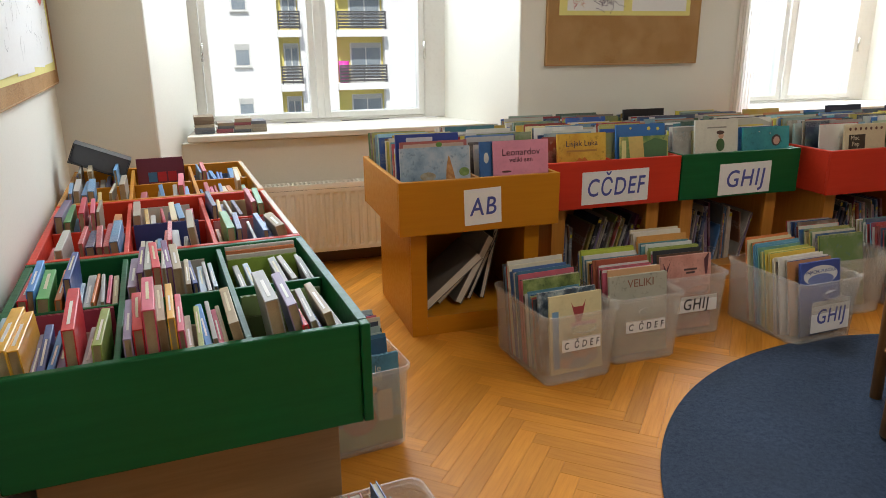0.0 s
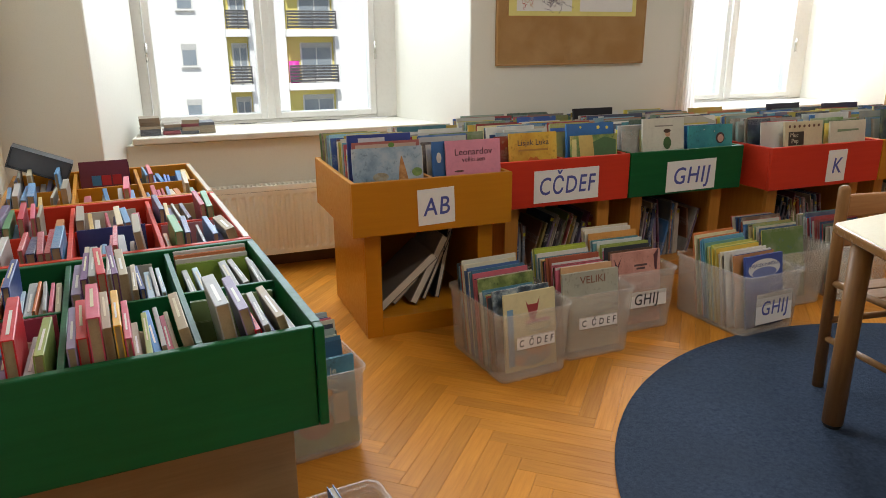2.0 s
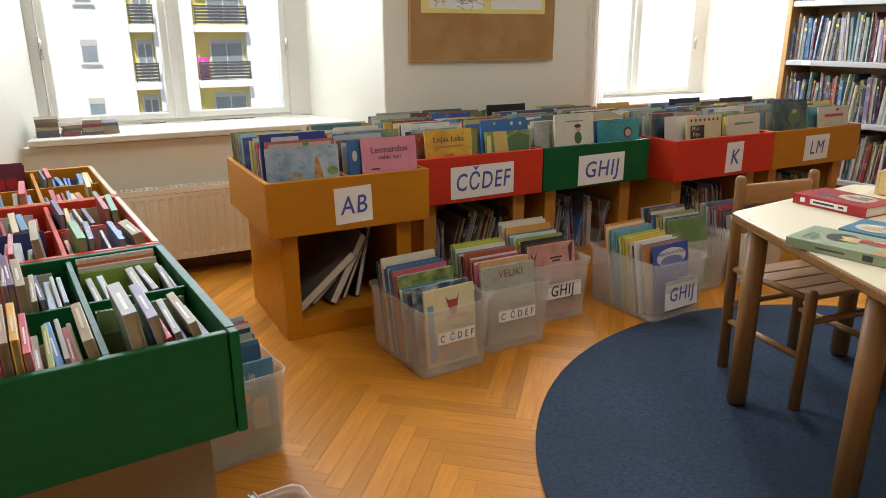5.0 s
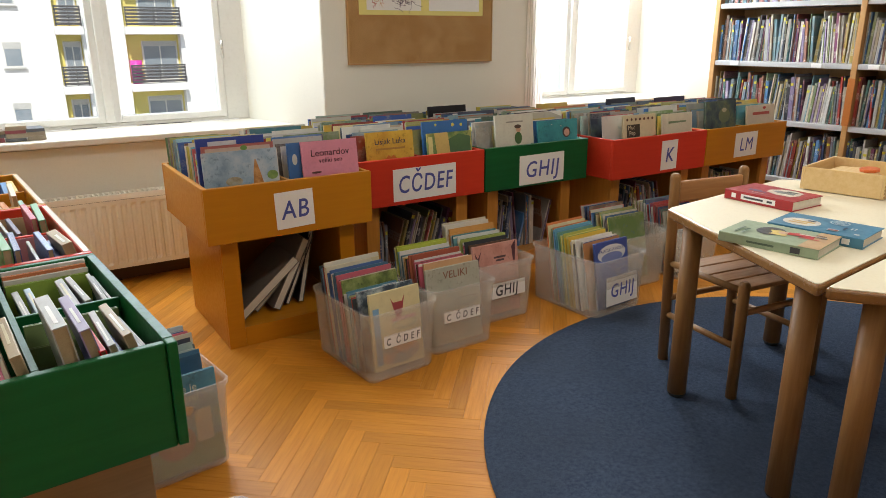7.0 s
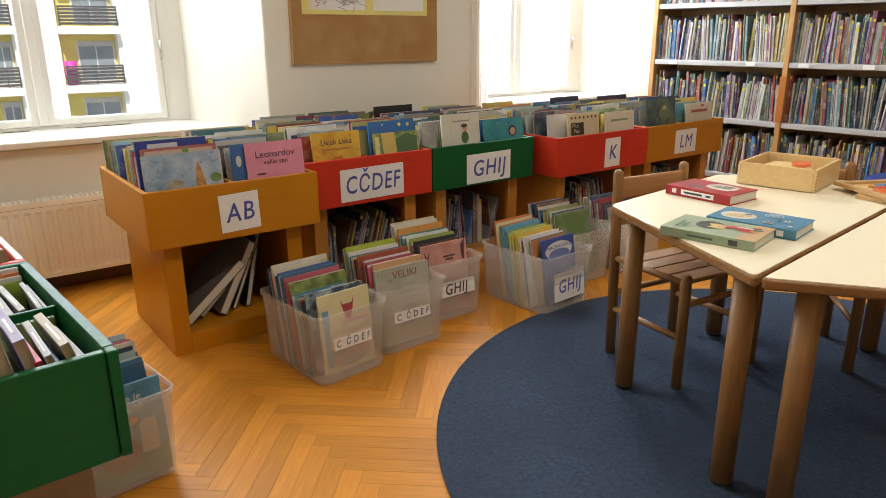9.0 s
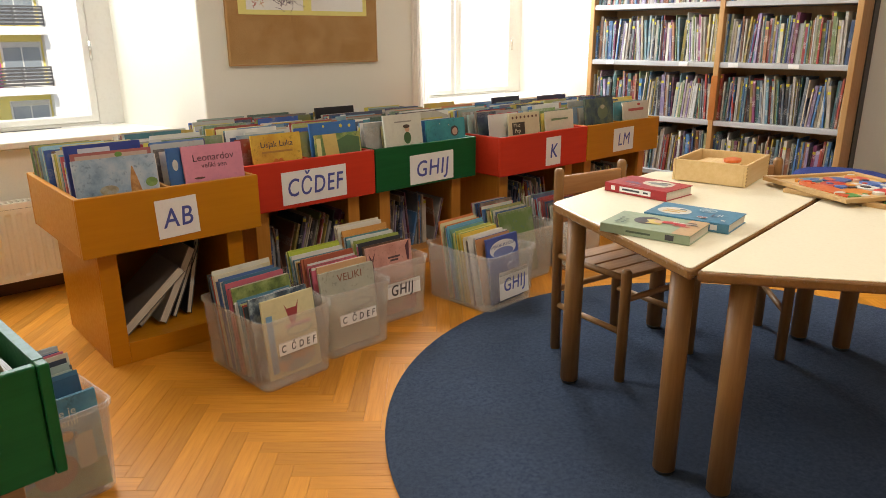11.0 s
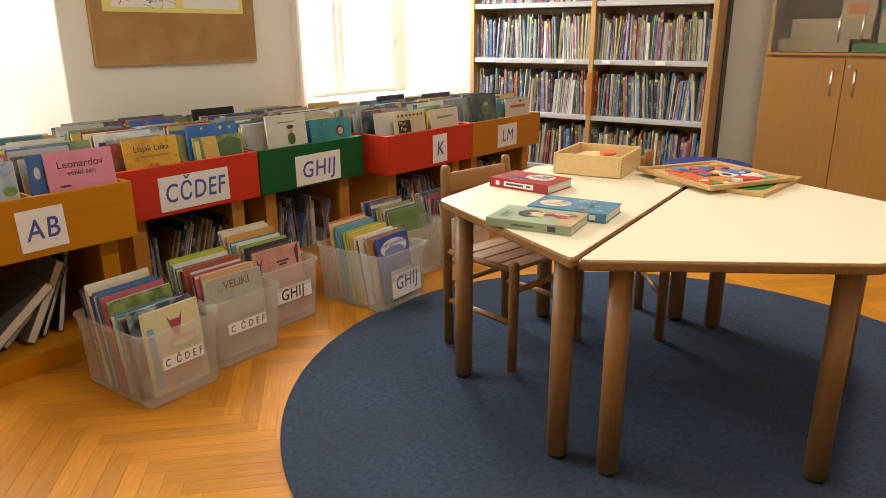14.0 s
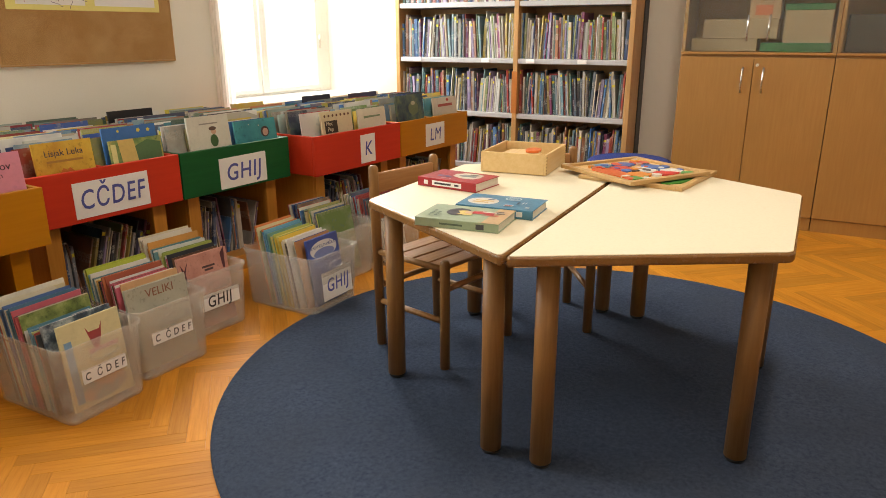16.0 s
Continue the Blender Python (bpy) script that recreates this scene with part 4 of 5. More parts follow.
def fill_bin(m, rows, seed, y=-.118, lean=-11.0, heap="", half=.119):
    r = random.Random(seed)
    for n_, w, x, h, inks in rows:
        for k in range(n_):
            ink = inks[k % len(inks)] if len(inks) < 6 else r.choice(inks)
            t = r.choice((.0035, .0045, .0055, .007)) if n_ > 1 else .009
            if y > .122:
                return
            # taller ones stand behind shorter ones, each a little out of line
            w_ = min(round(.012 + w + r.uniform(-.015, .008), 3), .226)
            x_ = max(min(x + r.uniform(-.006, .006), half - w_ / 2), w_ / 2 - half)
            filed(m, y, x_, w_, round(h + .014 + r.uniform(-.011, .008), 3), t, ink if isinstance(ink, bpy.types.Material) else paint(*ink), lean + r.uniform(-.8, .8), r.uniform(-.8, .8), heap)
            y += t + r.uniform(.0008, .0035)


BINS = [  # centre of the front edge of the foot, turn, lettering
    (1.492, 2.065, 5.0, "C  Č D E F"), (1.785, 2.128, 1.0, "C  Č D E F"), (2.078, 2.262, 0.0, "GHIJ"), (2.512, 2.055, 4.0, "GHIJ"), (2.85, 2.23, 0.0, ""), (3.18, 2.19, 0.0, "")]
for k, (bx, by, turn, text) in enumerate(BINS):
    m = pose(bx, by, 0.001, 0, 0, turn) @ pose(0, .39 / 2 - .028, 0)
    t = storage_bin(m, w=.31 if k == 3 else .29, label="frosted plastic bin packed with picture books on the parquet")
    fill_bin(m, FILES[k] if k < 4 else [(6, .21, 0, .285, THIN), (3, .22, 0, .300, [(.20, .24, .30), (.24, .28, .34), (.10, .14, .20)]), (9, .21, 0, .30, THIN), (9, .21, 0, .31, THIN)], 20 + k, heap="" if k < 4 else "far_books", half=.129 if k == 3 else .119)
    if k == 0:
        bin_label(t, -.005, .142, .148, .043, text, .034, squeeze=.78)
    elif k == 1:
        bin_label(t, -.012, .142, .158, .042, text, .034, squeeze=.82)
    elif k == 2:
        bin_label(t, .0, .135, .19, .062, text, .062, squeeze=.86)
    elif k == 3:
        bin_label(t, .006, .112, .19, .12, text, .080, M_INK, squeeze=.85)
    fr = m @ pose((-.085, -.118, -.112, 0, 0, 0)[k], -.128, .013, -7) @ pose(0, 0, 0, 0, 0, -90)
    if k == 0:
        printed(fr, .205, .272, .010, (.68, .60, .34), "cream picture book with a red horned shape in a plastic bin", GB,
                [(lambda: blot([(-.028, .03), (-.018, .012), (.018, .012), (.03, .034), (.02, -.01), (.006, -.05), (-.008, -.05), (-.018, -.01)]), .01, .215, 0, (.36, .05, .05)), (lambda: blot([(-.05, -.006), (.05, -.006), (.05, .008), (-.05, .008)]), .03, .165, 0, (.66, .30, .28)), (lambda: disc(.085, .04), .0, .05, 0, picture('peach_wash', [(.50, .20, .08), (.66, .36, .20), (.30, .34, .36), (.66, .50, .30)], 16)), (lambda: blot([(-.012, -.10), (.012, -.10), (.012, .10), (-.012, .10)]), -.08, .12, 0, (.18, .34, .52))])
    elif k == 1:
        printed(fr, .236, .290, .012, picture('grey_wash', [(.36, .36, .29), (.44, .43, .34), (.50, .48, .38)], 6), "grey picture book with a red title in a plastic bin", GB, [("VELIKI", .01, .258, .040, (.24, .09, .05)), (lambda: disc(.07, .06), .0, .11, 0, picture('moss_wash', [(.30, .32, .24), (.44, .44, .36), (.52, .50, .42)], 14))])
    elif k == 2:
        printed(fr, .226, .292, .012, picture('salmon_wash', [(.46, .20, .16), (.60, .30, .24), (.66, .40, .32)], 9), "salmon picture book with dark branches in a plastic bin", GB, [(lambda: blot([(-.03, -.004), (.03, -.004), (.03, .004), (-.03, .004)]), .02, .235, 0, (.08, .04, .04)), (lambda: blot([(-.02, -.004), (.02, -.004), (.02, .004), (-.02, .004)]), .02, .222, 0, (.08, .04, .04)), (lambda: blot([(-.006, -.05), (.004, -.05), (.0, .0), (.016, .045), (-.004, .012), (-.018, .04)]), -.085, .23, 0, (.10, .03, .04)), (lambda: blot([(-.004, -.04), (.006, -.04), (.012, .045), (-.01, .02)]), .09, .25, 0, (.10, .03, .04)), (lambda: disc(.07, .05), .0, .08, 0, picture('cloud_wash', [(.46, .22, .18), (.60, .42, .34), (.64, .56, .48)], 18))])
    elif k == 3:
        printed(m @ pose(-.075, -.128, .013, -9) @ pose(0, 0, 0, 0, 0, -90), .20, .282, .012, (.04, .08, .30), "blue picture book with a white title band in a plastic bin", GB, [(lambda: disc(.086, .038, 28), .0, .228, 0, (.62, .62, .60)), ("PAJACEK-PUNČKA", .0, .243, .0185, (.03, .05, .20)), (lambda: disc(.066, .022, 24), .0, .212, 0, (.16, .20, .40))])

m = ROW @ pose(.105, .70, 0.001, 0, 0, 3)
t = storage_bin(m, label="frosted plastic bin with picture books beside a green tray")
fill_bin(m, [(2, .215, .012, .272, [(.03, .10, .18), (.05, .16, .26)]), (4, .215, 0, .285, [(.40, .50, .46), (.30, .40, .38), (.10, .12, .12)]), (7, .21, 0, .30, THIN), (5, .22, 0, .305, [(.42, .48, .46), (.34, .40, .38)])], 31)
printed(m @ pose(-.104, -.158, .013, -5) @ pose(0, 0, 0, 0, 0, -90), .225, .262, .010, picture("sea_wash", [(.03, .12, .16), (.05, .20, .30), (.10, .30, .38), (.16, .34, .26)], 5), "dark blue picture book in a plastic bin", GB,
        [("se je", .035, .225, .028, (.62, .60, .50)), ("ženil", .035, .198, .030, (.62, .60, .50)), (lambda: blot([(-.112, -.045), (.112, -.045), (.112, .03), (.03, .04), (-.112, .02)]), .0, .047, 0, picture("grass_wash", [(.05, .14, .06), (.12, .26, .12), (.20, .34, .20)], 9)),
         (lambda: disc(.050, .046), -.01, .085, 0, picture("fur_wash", [(.10, .04, .02), (.26, .12, .06), (.40, .22, .12)], 22)), (lambda: blot([(-.018, -.05), (.026, -.05), (.026, .04), (-.018, .04)]), .062, .12, 0, (.50, .46, .36)), (lambda: disc(.014, .014), .03, .165, 0, (.55, .28, .06))])
part("label_card", box(-.075, .0, -.176, -.1745, .115, .150), M_PAPER, t, "plain white paper label")
m = ROW @ pose(-.038, -.165, 0.001, 0, 0, 2)
t = storage_bin(m, h=.25, label="frosted plastic bin with small books before a green tray")
spine_row(m, -.105, .095, .014, "small books in the bins", "small worn paperback in a plastic bin", M_COVER, (.215, .255), (.12, .14), THICK, 6, .045)


# ---- rug, tables, chairs ----
b = bmesh.new()
N = 160
prof = [(1.0, 0.0), (1.004, .004), (.998, .009), (.99, .010)]
loops = [[b.verts.new((1.19 * k * math.cos(2 * math.pi * i / N), 1.19 * k * math.sin(2 * math.pi * i / N), z)) for i in range(N)] for k, z in prof]
for p, q in zip(loops, loops[1:]):
    for i in range(N):
        b.faces.new((p[i], p[(i + 1) % N], q[(i + 1) % N], q[i]))
b.faces.new(loops[-1])
b.faces.new(loops[0][::-1])
solid("round_rug", b, M_RUG, "large round blue-grey carpet lying on the parquet", "rug", m=pose(2.455, .875, 0.0005))

HEX, TABLE_Z = .691, .616
HC = Vector((2.511, .948))


def half_table(turn):
    """A trapezoid table, half a hexagon, on four round legs."""
    t = thing("trapezoid_table", pose(HC.x, HC.y, .0105, 0, 0, turn), "trapezoid children's table, cream laminate top with beech edge and round legs", "table", "two tables pushed together")
    h = TABLE_Z - .0105
    pts = [(HEX * math.cos(radians(a)), HEX * math.sin(radians(a)) + .004) for a in (0, 60, 120, 180)]
    cx, cy = 0, .3
    inner = [(x + (cx - x) * .012, y + (cy - y) * .018) for x, y in pts]

    def rounded(ps, r):
        out = []
        for i, p in enumerate(ps):
            p, a, c = Vector(p), Vector(ps[i - 1]), Vector(ps[(i + 1) % len(ps)])
            u, v = (a - p).normalized() * r, (c - p).normalized() * r
            for k in (0, .25, .5, .75, 1):
                q = (p + u) * (1 - k) ** 2 + p * 2 * k * (1 - k) + (p + v) * k * k
                out.append((q.x, q.y))
        return out

    part("table_edge", prism(rounded(pts, .022), h - .028, h - .0015, .007, None, 3), M_EDGING, t, "rounded beech edging")
    part("tabletop", prism(rounded(inner, .018), h - .006, h, .0008), M_LAM, t, "cream laminate top")
    for x, y in pts:
        if y > .1:
            px, py = x * .886, y - .072
        else:
            px, py = x * .822, y + .068
        part("leg", rod((px, py, .012), (px, py, h - .027), .029, 28), M_BEECH, t, "round beech leg")
        part("foot_cap", rod((px, py, 0), (px, py, .0118), .024, 20, .028), M_BLACK, t, "black rubber foot")
    return t


half_table(6.3)
half_table(186.3)


def chair():
    """A small child's chair of round beech bars with a slatted seat."""
    c = thing("child_chair", pose(0, 0, 0), "small lacquered beech chair with slatted seat, pushed to the table", "chair", "children's chairs")
    w, d, sh, bh = .31, .31, .345, .665
    for sx in (-1, 1):
        part("back_post", rod((sx * w / 2, d / 2, 0), (sx * w / 2, d / 2 + .02, bh), .0175, 18, None, None, .016), M_BEECH, c)
        part("front_leg", rod((sx * w / 2, -d / 2, 0), (sx * w / 2, -d / 2, sh + .045), .0175, 18, None, None, .016), M_BEECH, c)
        part("side_rail", rod((sx * w / 2, -d / 2, sh + .01), (sx * w / 2, d / 2, sh + .01), .011, 12), M_BEECH, c)
        part("side_rail", rod((sx * w / 2, -d / 2, .17), (sx * w / 2, d / 2, .17), .0105, 12), M_BEECH, c)
    part("stretcher", rod((-w / 2, -d / 2, .285), (w / 2, -d / 2, .285), .0105, 12), M_BEECH_X, c)
    part("stretcher", rod((-w / 2, d / 2, .23), (w / 2, d / 2, .23), .0105, 12), M_BEECH_X, c)
    for k in range(4):
        y = -d / 2 + .02 + k * .073
        part("seat_slat", box(-w / 2 + .012, w / 2 - .012, y, y + .0685, sh - .004, sh + .012, .004), M_BEECH_X, c)
    part("back_rail", box(-w / 2 + .01, w / 2 - .01, d / 2 + .007, d / 2 + .025, bh - .10, bh - .03, .006), M_BEECH_X, c, "flat beech top rail")
    part("back_rail", box(-w / 2 + .01, w / 2 - .01, d / 2 + .004, d / 2 + .02, .47, .52, .006), M_BEECH_X, c, "flat beech rail")
    return c


ch = chair()
ch.matrix_world = pose(2.452, 1.468, .011, 0, 0, -7.5)
copy_thing(ch, pose(2.86, 1.268, .011, 0, 0, -51.3))


# ---- on the table ----
TZ = TABLE_Z + .0008
GT = "books on the table"


def lying(x, y, turn):
    """The pose of a book that lies on its back, spine end at x, y, its height along +y turned by turn."""
    return pose(x, y, TZ, 0, 0, -90 + turn) @ pose(0, 0, 0, 0, -90, 0)


def strip_blot(w, h):
    return lambda: blot([(-w, -h), (w, -h), (w, h), (-w, h)])


def bars(x, z, w, h, n_, ink, pitch=.012):
    """Lines of small print that nobody can read."""
    return [(strip_blot(w, h), x + pitch * k, z, 0, ink) for k in range(n_)]


INK_ = (.05, .05, .06)
ob = printed(lying(2.361, 1.271, 0), .155, .228, .030, (.38, .02, .025), "dark red hardback lying closed on the table", GT,
             [(lambda: blot([(-.042, -.045), (-.012, -.055), (.03, -.046), (.044, -.01), (.036, .03), (.004, .05), (-.03, .042), (-.046, .0)]), .018, .088, 0, (.62, .56, .44)),
              (lambda: blot([(-.016, -.040), (.008, -.034), (.014, .02), (-.004, .036), (-.018, .01)]), .016, .088, 0, (.20, .22, .20)), (strip_blot(.006, .018), .034, .07, 0, INK_),
              (strip_blot(.005, .030), -.03, .150, 0, (.10, .10, .22)), (strip_blot(.004, .022), -.018, .160, 0, (.10, .10, .22)), (strip_blot(.003, .02), -.055, .13, 0, (.60, .40, .34)), (strip_blot(.03, .002), .0, .215, 0, (.20, .01, .02))])
q = part("spine_label", box(.007, .023, -.0006, 0, .055, .170), M_PAPER, ob, "white spine label")
part("spine_title", box(.012, .018, -.0011, -.0006, .095, .160), paint(*INK_), ob)
part("spine_title", box(.012, .018, -.0011, -.0006, .065, .082), paint(*INK_), ob)
part("spine_mark", box(.008, .022, -.0006, 0, .188, .203), M_PAPER, ob, "small white spine mark")
ob = printed(lying(1.984, .974, 11.5), .158, .236, .024, (.30, .38, .25), "sage green hardback lying closed on the table", GT,
             [(strip_blot(.079, .024), .0, .024, 0, (.52, .34, .18)), (lambda: disc(.040, .034), .010, .142, 0, INK_), (lambda: blot([(-.022, -.03), (.02, -.026), (.026, .0), (.016, .02), (-.004, .006), (-.020, .012)]), .004, .128, 0, (.66, .50, .14)),
              (lambda: disc(.013, .015), .012, .110, 0, (.62, .40, .28)), (lambda: blot([(-.016, -.035), (.014, -.03), (.022, .0), (.012, .03), (-.012, .028), (-.006, .0)]), .014, .074, 0, (.50, .03, .04)),
              (strip_blot(.004, .030), .028, .05, 0, (.66, .60, .52)), (strip_blot(.003, .024), -.004, .048, 0, (.54, .10, .08)), (strip_blot(.003, .012), .040, .034, 0, INK_), (strip_blot(.003, .012), .022, .026, 0, INK_)]
             + [(strip_blot(.006, .004), -.050 + .016 * (k % 4), .205 - .018 * (k // 4), 0, (.10, .16, .11)) for k in range(7)])
part("spine_title", box(.009, .014, -.0006, 0, .10, .165), paint(.08, .12, .08), ob)
part("spine_mark", box(.005, .019, -.0006, 0, .040, .062), paint(*INK_), ob)
ob = printed(lying(2.152, .961, 10), .150, .230, .026, (.06, .22, .34), "petrol blue hardback lying closed on the table", GT,
             [(lambda: disc(.040, .046, 28), -.012, .168, 0, (.66, .62, .54)), (strip_blot(.006, .024), -.026, .172, 0, (.58, .36, .10)), (strip_blot(.006, .028), -.008, .165, 0, (.60, .40, .12)), (strip_blot(.005, .010), .010, .150, 0, (.03, .05, .10)),
              (lambda: disc(.022, .024, 24), .040, .092, 0, (.50, .60, .64)), (lambda: disc(.018, .020, 24), .040, .092, 0, (.06, .22, .34))] + bars(.032, .092, .002, .014, 3, (.50, .60, .64), .008)
             + [(strip_blot(.008, .013), -.046, .080, 0, (.60, .58, .54)), (strip_blot(.005, .011), -.046, .080, 0, (.26, .05, .06)), (strip_blot(.014, .003), -.012, .062, 0, (.02, .04, .08)), (strip_blot(.010, .002), -.008, .048, 0, (.62, .62, .60)), (strip_blot(.010, .002), -.006, .040, 0, (.62, .62, .60)), (strip_blot(.006, .006), -.056, .022, 0, (.60, .56, .50))])
part("spine_mark", box(.006, .020, -.0006, 0, .030, .048), M_PAPER, ob, "small white spine mark")

tray = thing("wooden_box", pose(2.851, 1.351, TZ, 0, 0, 11), "open pale wooden box with finger joints holding puzzle pieces", "box")
W, D, H = .29, .25, .076
for nm, a in (("long_side", (-W / 2, W / 2, -D / 2, -D / 2 + .009)), ("long_side", (-W / 2, W / 2, D / 2 - .009, D / 2)), ("short_side", (-W / 2, -W / 2 + .009, -D / 2 + .0092, D / 2 - .0092)), ("short_side", (W / 2 - .009, W / 2, -D / 2 + .0092, D / 2 - .0092))):
    part(nm, box(*a, 0.002, H, .0015), M_PINE, tray)
part("box_floor", box(-W / 2 + .009, W / 2 - .009, -D / 2 + .009, D / 2 - .009, 0.0, .006), M_PINE, tray)
M_JNT = wood("dark_end_grain", (.50, .32, .13), (.42, .25, .09), 1, 0.5)
for sx in (-1, 1):
    for k in range(6):
        part("finger_joint", box(sx * W / 2 - .0085 if sx > 0 else -W / 2, sx * W / 2 if sx > 0 else -W / 2 + .0085, -D / 2 - .0006, -D / 2 + .002, .006 + k * .0115, .012 + k * .0115), M_JNT, tray)
part("puzzle_piece", prism([(-.10, -.04), (.0, -.07), (.09, -.02), (.06, .07), (-.06, .08)], .045, .058, .002), M_PINE, tray, "pale wooden puzzle piece")
part("puzzle_piece", prism([(.02 + .045 * math.cos(k * .6), -.03 + .03 * math.sin(k * .6)) for k in range(10)], .0585, .068, .002), paint(.70, .16, .04), tray, "orange wooden puzzle piece")


def puzzle(m, label, pieces):
    """A framed wooden inlay puzzle."""
    p = thing("inlay_puzzle", m, label, "puzzle", "wooden puzzles on the table")
    s = .185
    part("backing", box(-s + .001, s - .001, -s + .001, s - .001, 0, .004), M_PINE, p)
    for a in ((-s, s, -s, -s + .022), (-s, s, s - .022, s), (-s, -s + .022, -s + .0222, s - .0222), (s - .022, s, -s + .0222, s - .0222)):
        part("frame_bar", box(*a, .0005, .013, .0015), M_TRIM, p)
    r = random.Random(len(pieces))
    extra = [(r.uniform(-.14, .14), r.uniform(-.14, .14), r.uniform(.008, .022), r.uniform(.008, .022), r.choice(((.66, .10, .04), (.08, .16, .42), (.70, .68, .60), (.72, .30, .05), (.06, .05, .05), (.62, .36, .24)))) for _ in range(34)] if len(pieces) > 6 else []
    for k, (x, y, rx, ry, c) in enumerate(pieces + extra):
        pts = [(x + rx * math.cos(a) * r.uniform(.75, 1.1), y + ry * math.sin(a) * r.uniform(.75, 1.1)) for a in [2 * math.pi * i / 11 for i in range(11)]]
        part("inlay_piece", prism(pts, .0041, .0095 + .00008 * k, .0005), paint(*c), p)
    return p


puzzle(pose(2.939, .895, TZ, 0, 0, -3.5), "framed wooden inlay puzzle with green hills, half covered",
       [(0, -.11, .15, .045, (.06, .32, .06)), (-.08, .0, .06, .08, (.10, .36, .08)), (.09, -.02, .06, .07, (.62, .50, .25)), (0, .1, .14, .05, (.20, .40, .58))])
puzzle(pose(2.924, .947, TZ + .0145, 0, 0, -27.5), "framed wooden inlay puzzle with red and blue figures on top",
       [(-.11, .0, .042, .12, (.66, .14, .04)), (-.05, -.08, .05, .045, (.70, .24, .05)), (-.03, .03, .045, .05, (.55, .05, .04)), (.03, .09, .05, .04, (.08, .14, .36)), (.03, -.03, .035, .05, (.72, .70, .64)),
        (.09, .0, .04, .06, (.10, .20, .48)), (.05, -.105, .06, .035, (.62, .05, .04)), (.11, -.09, .03, .04, (.70, .66, .58)), (.115, .09, .035, .04, (.60, .10, .06)), (-.06, .11, .05, .03, (.10, .26, .40)), (-.10, -.125, .05, .025, (.08, .30, .08)), (.12, -.14, .03, .018, (.08, .30, .08))])

b = prism([(4.42 + .24 * math.cos(k * math.pi / 16), 1.474 + .24 * math.sin(k * math.pi / 16)) for k in range(32)], 0.0, .408, .03, None, 3)
solid("blue_pouf", b, surface("blue_upholstery", (.015, .035, .20), .8, (.01, .025, .15), 8, 300, .5), "blue upholstered round pouf before the bookcase", "pouf")


# ---- bookcase ----
EAST = 6.0
BY0, BYM, BY1 = 0.0, .755, 1.66
bc = thing("bookcase", pose(4.80, 1.65, 0, 0, 0, EAST), "tall beech bookcase with grey steel shelves full of books", "bookcase")
for y in (BY0, BYM, BY1):
    part("upright", box(0, .32, y - .016, y + .016, 0, 2.1, .003), M_POST, bc, "beech upright")
part("back_panel", box(.315, .325, BY0 + .016, BY1 - .016, .02, 2.1), M_POST, bc)
part("edge_strip", box(.21, .32, BY0 - .024, BY0 - .0165, 0, 2.1, .002), M_DARK, bc, "dark edge strip")
part("marker_tab", box(-.006, -.0005, BYM - .020, BYM + .020, .585, .86, .001), paint(.46, .15, .03), bc, "orange card tab on the upright")
LEVELS = (.19, .55, .91, 1.27, 1.63, 2.05)
for a, b_ in ((BY0 + .016, BYM - .016), (BYM + .016, BY1 - .016)):
    for z in LEVELS:
        part("shelf", box(.005, .312, a + .0005, b_ - .0005, z, z + .032, .003), M_STEEL, bc, "grey steel shelf")
    for z in LEVELS[:4]:
        m = pose(4.80, 1.65, 0, 0, 0, EAST) @ pose(0, b_, z + .033, 0, 0, -90)
        spine_row(m, .004, b_ - a, 0, "books in the bookcase", "thin picture book on a steel bookcase shelf, spine out", M_SPINE_FAR, (.22, .295), (.18, .22), [.006, .008, .010, .012, .015, .019], 5, .03, 1.0, "far_books")


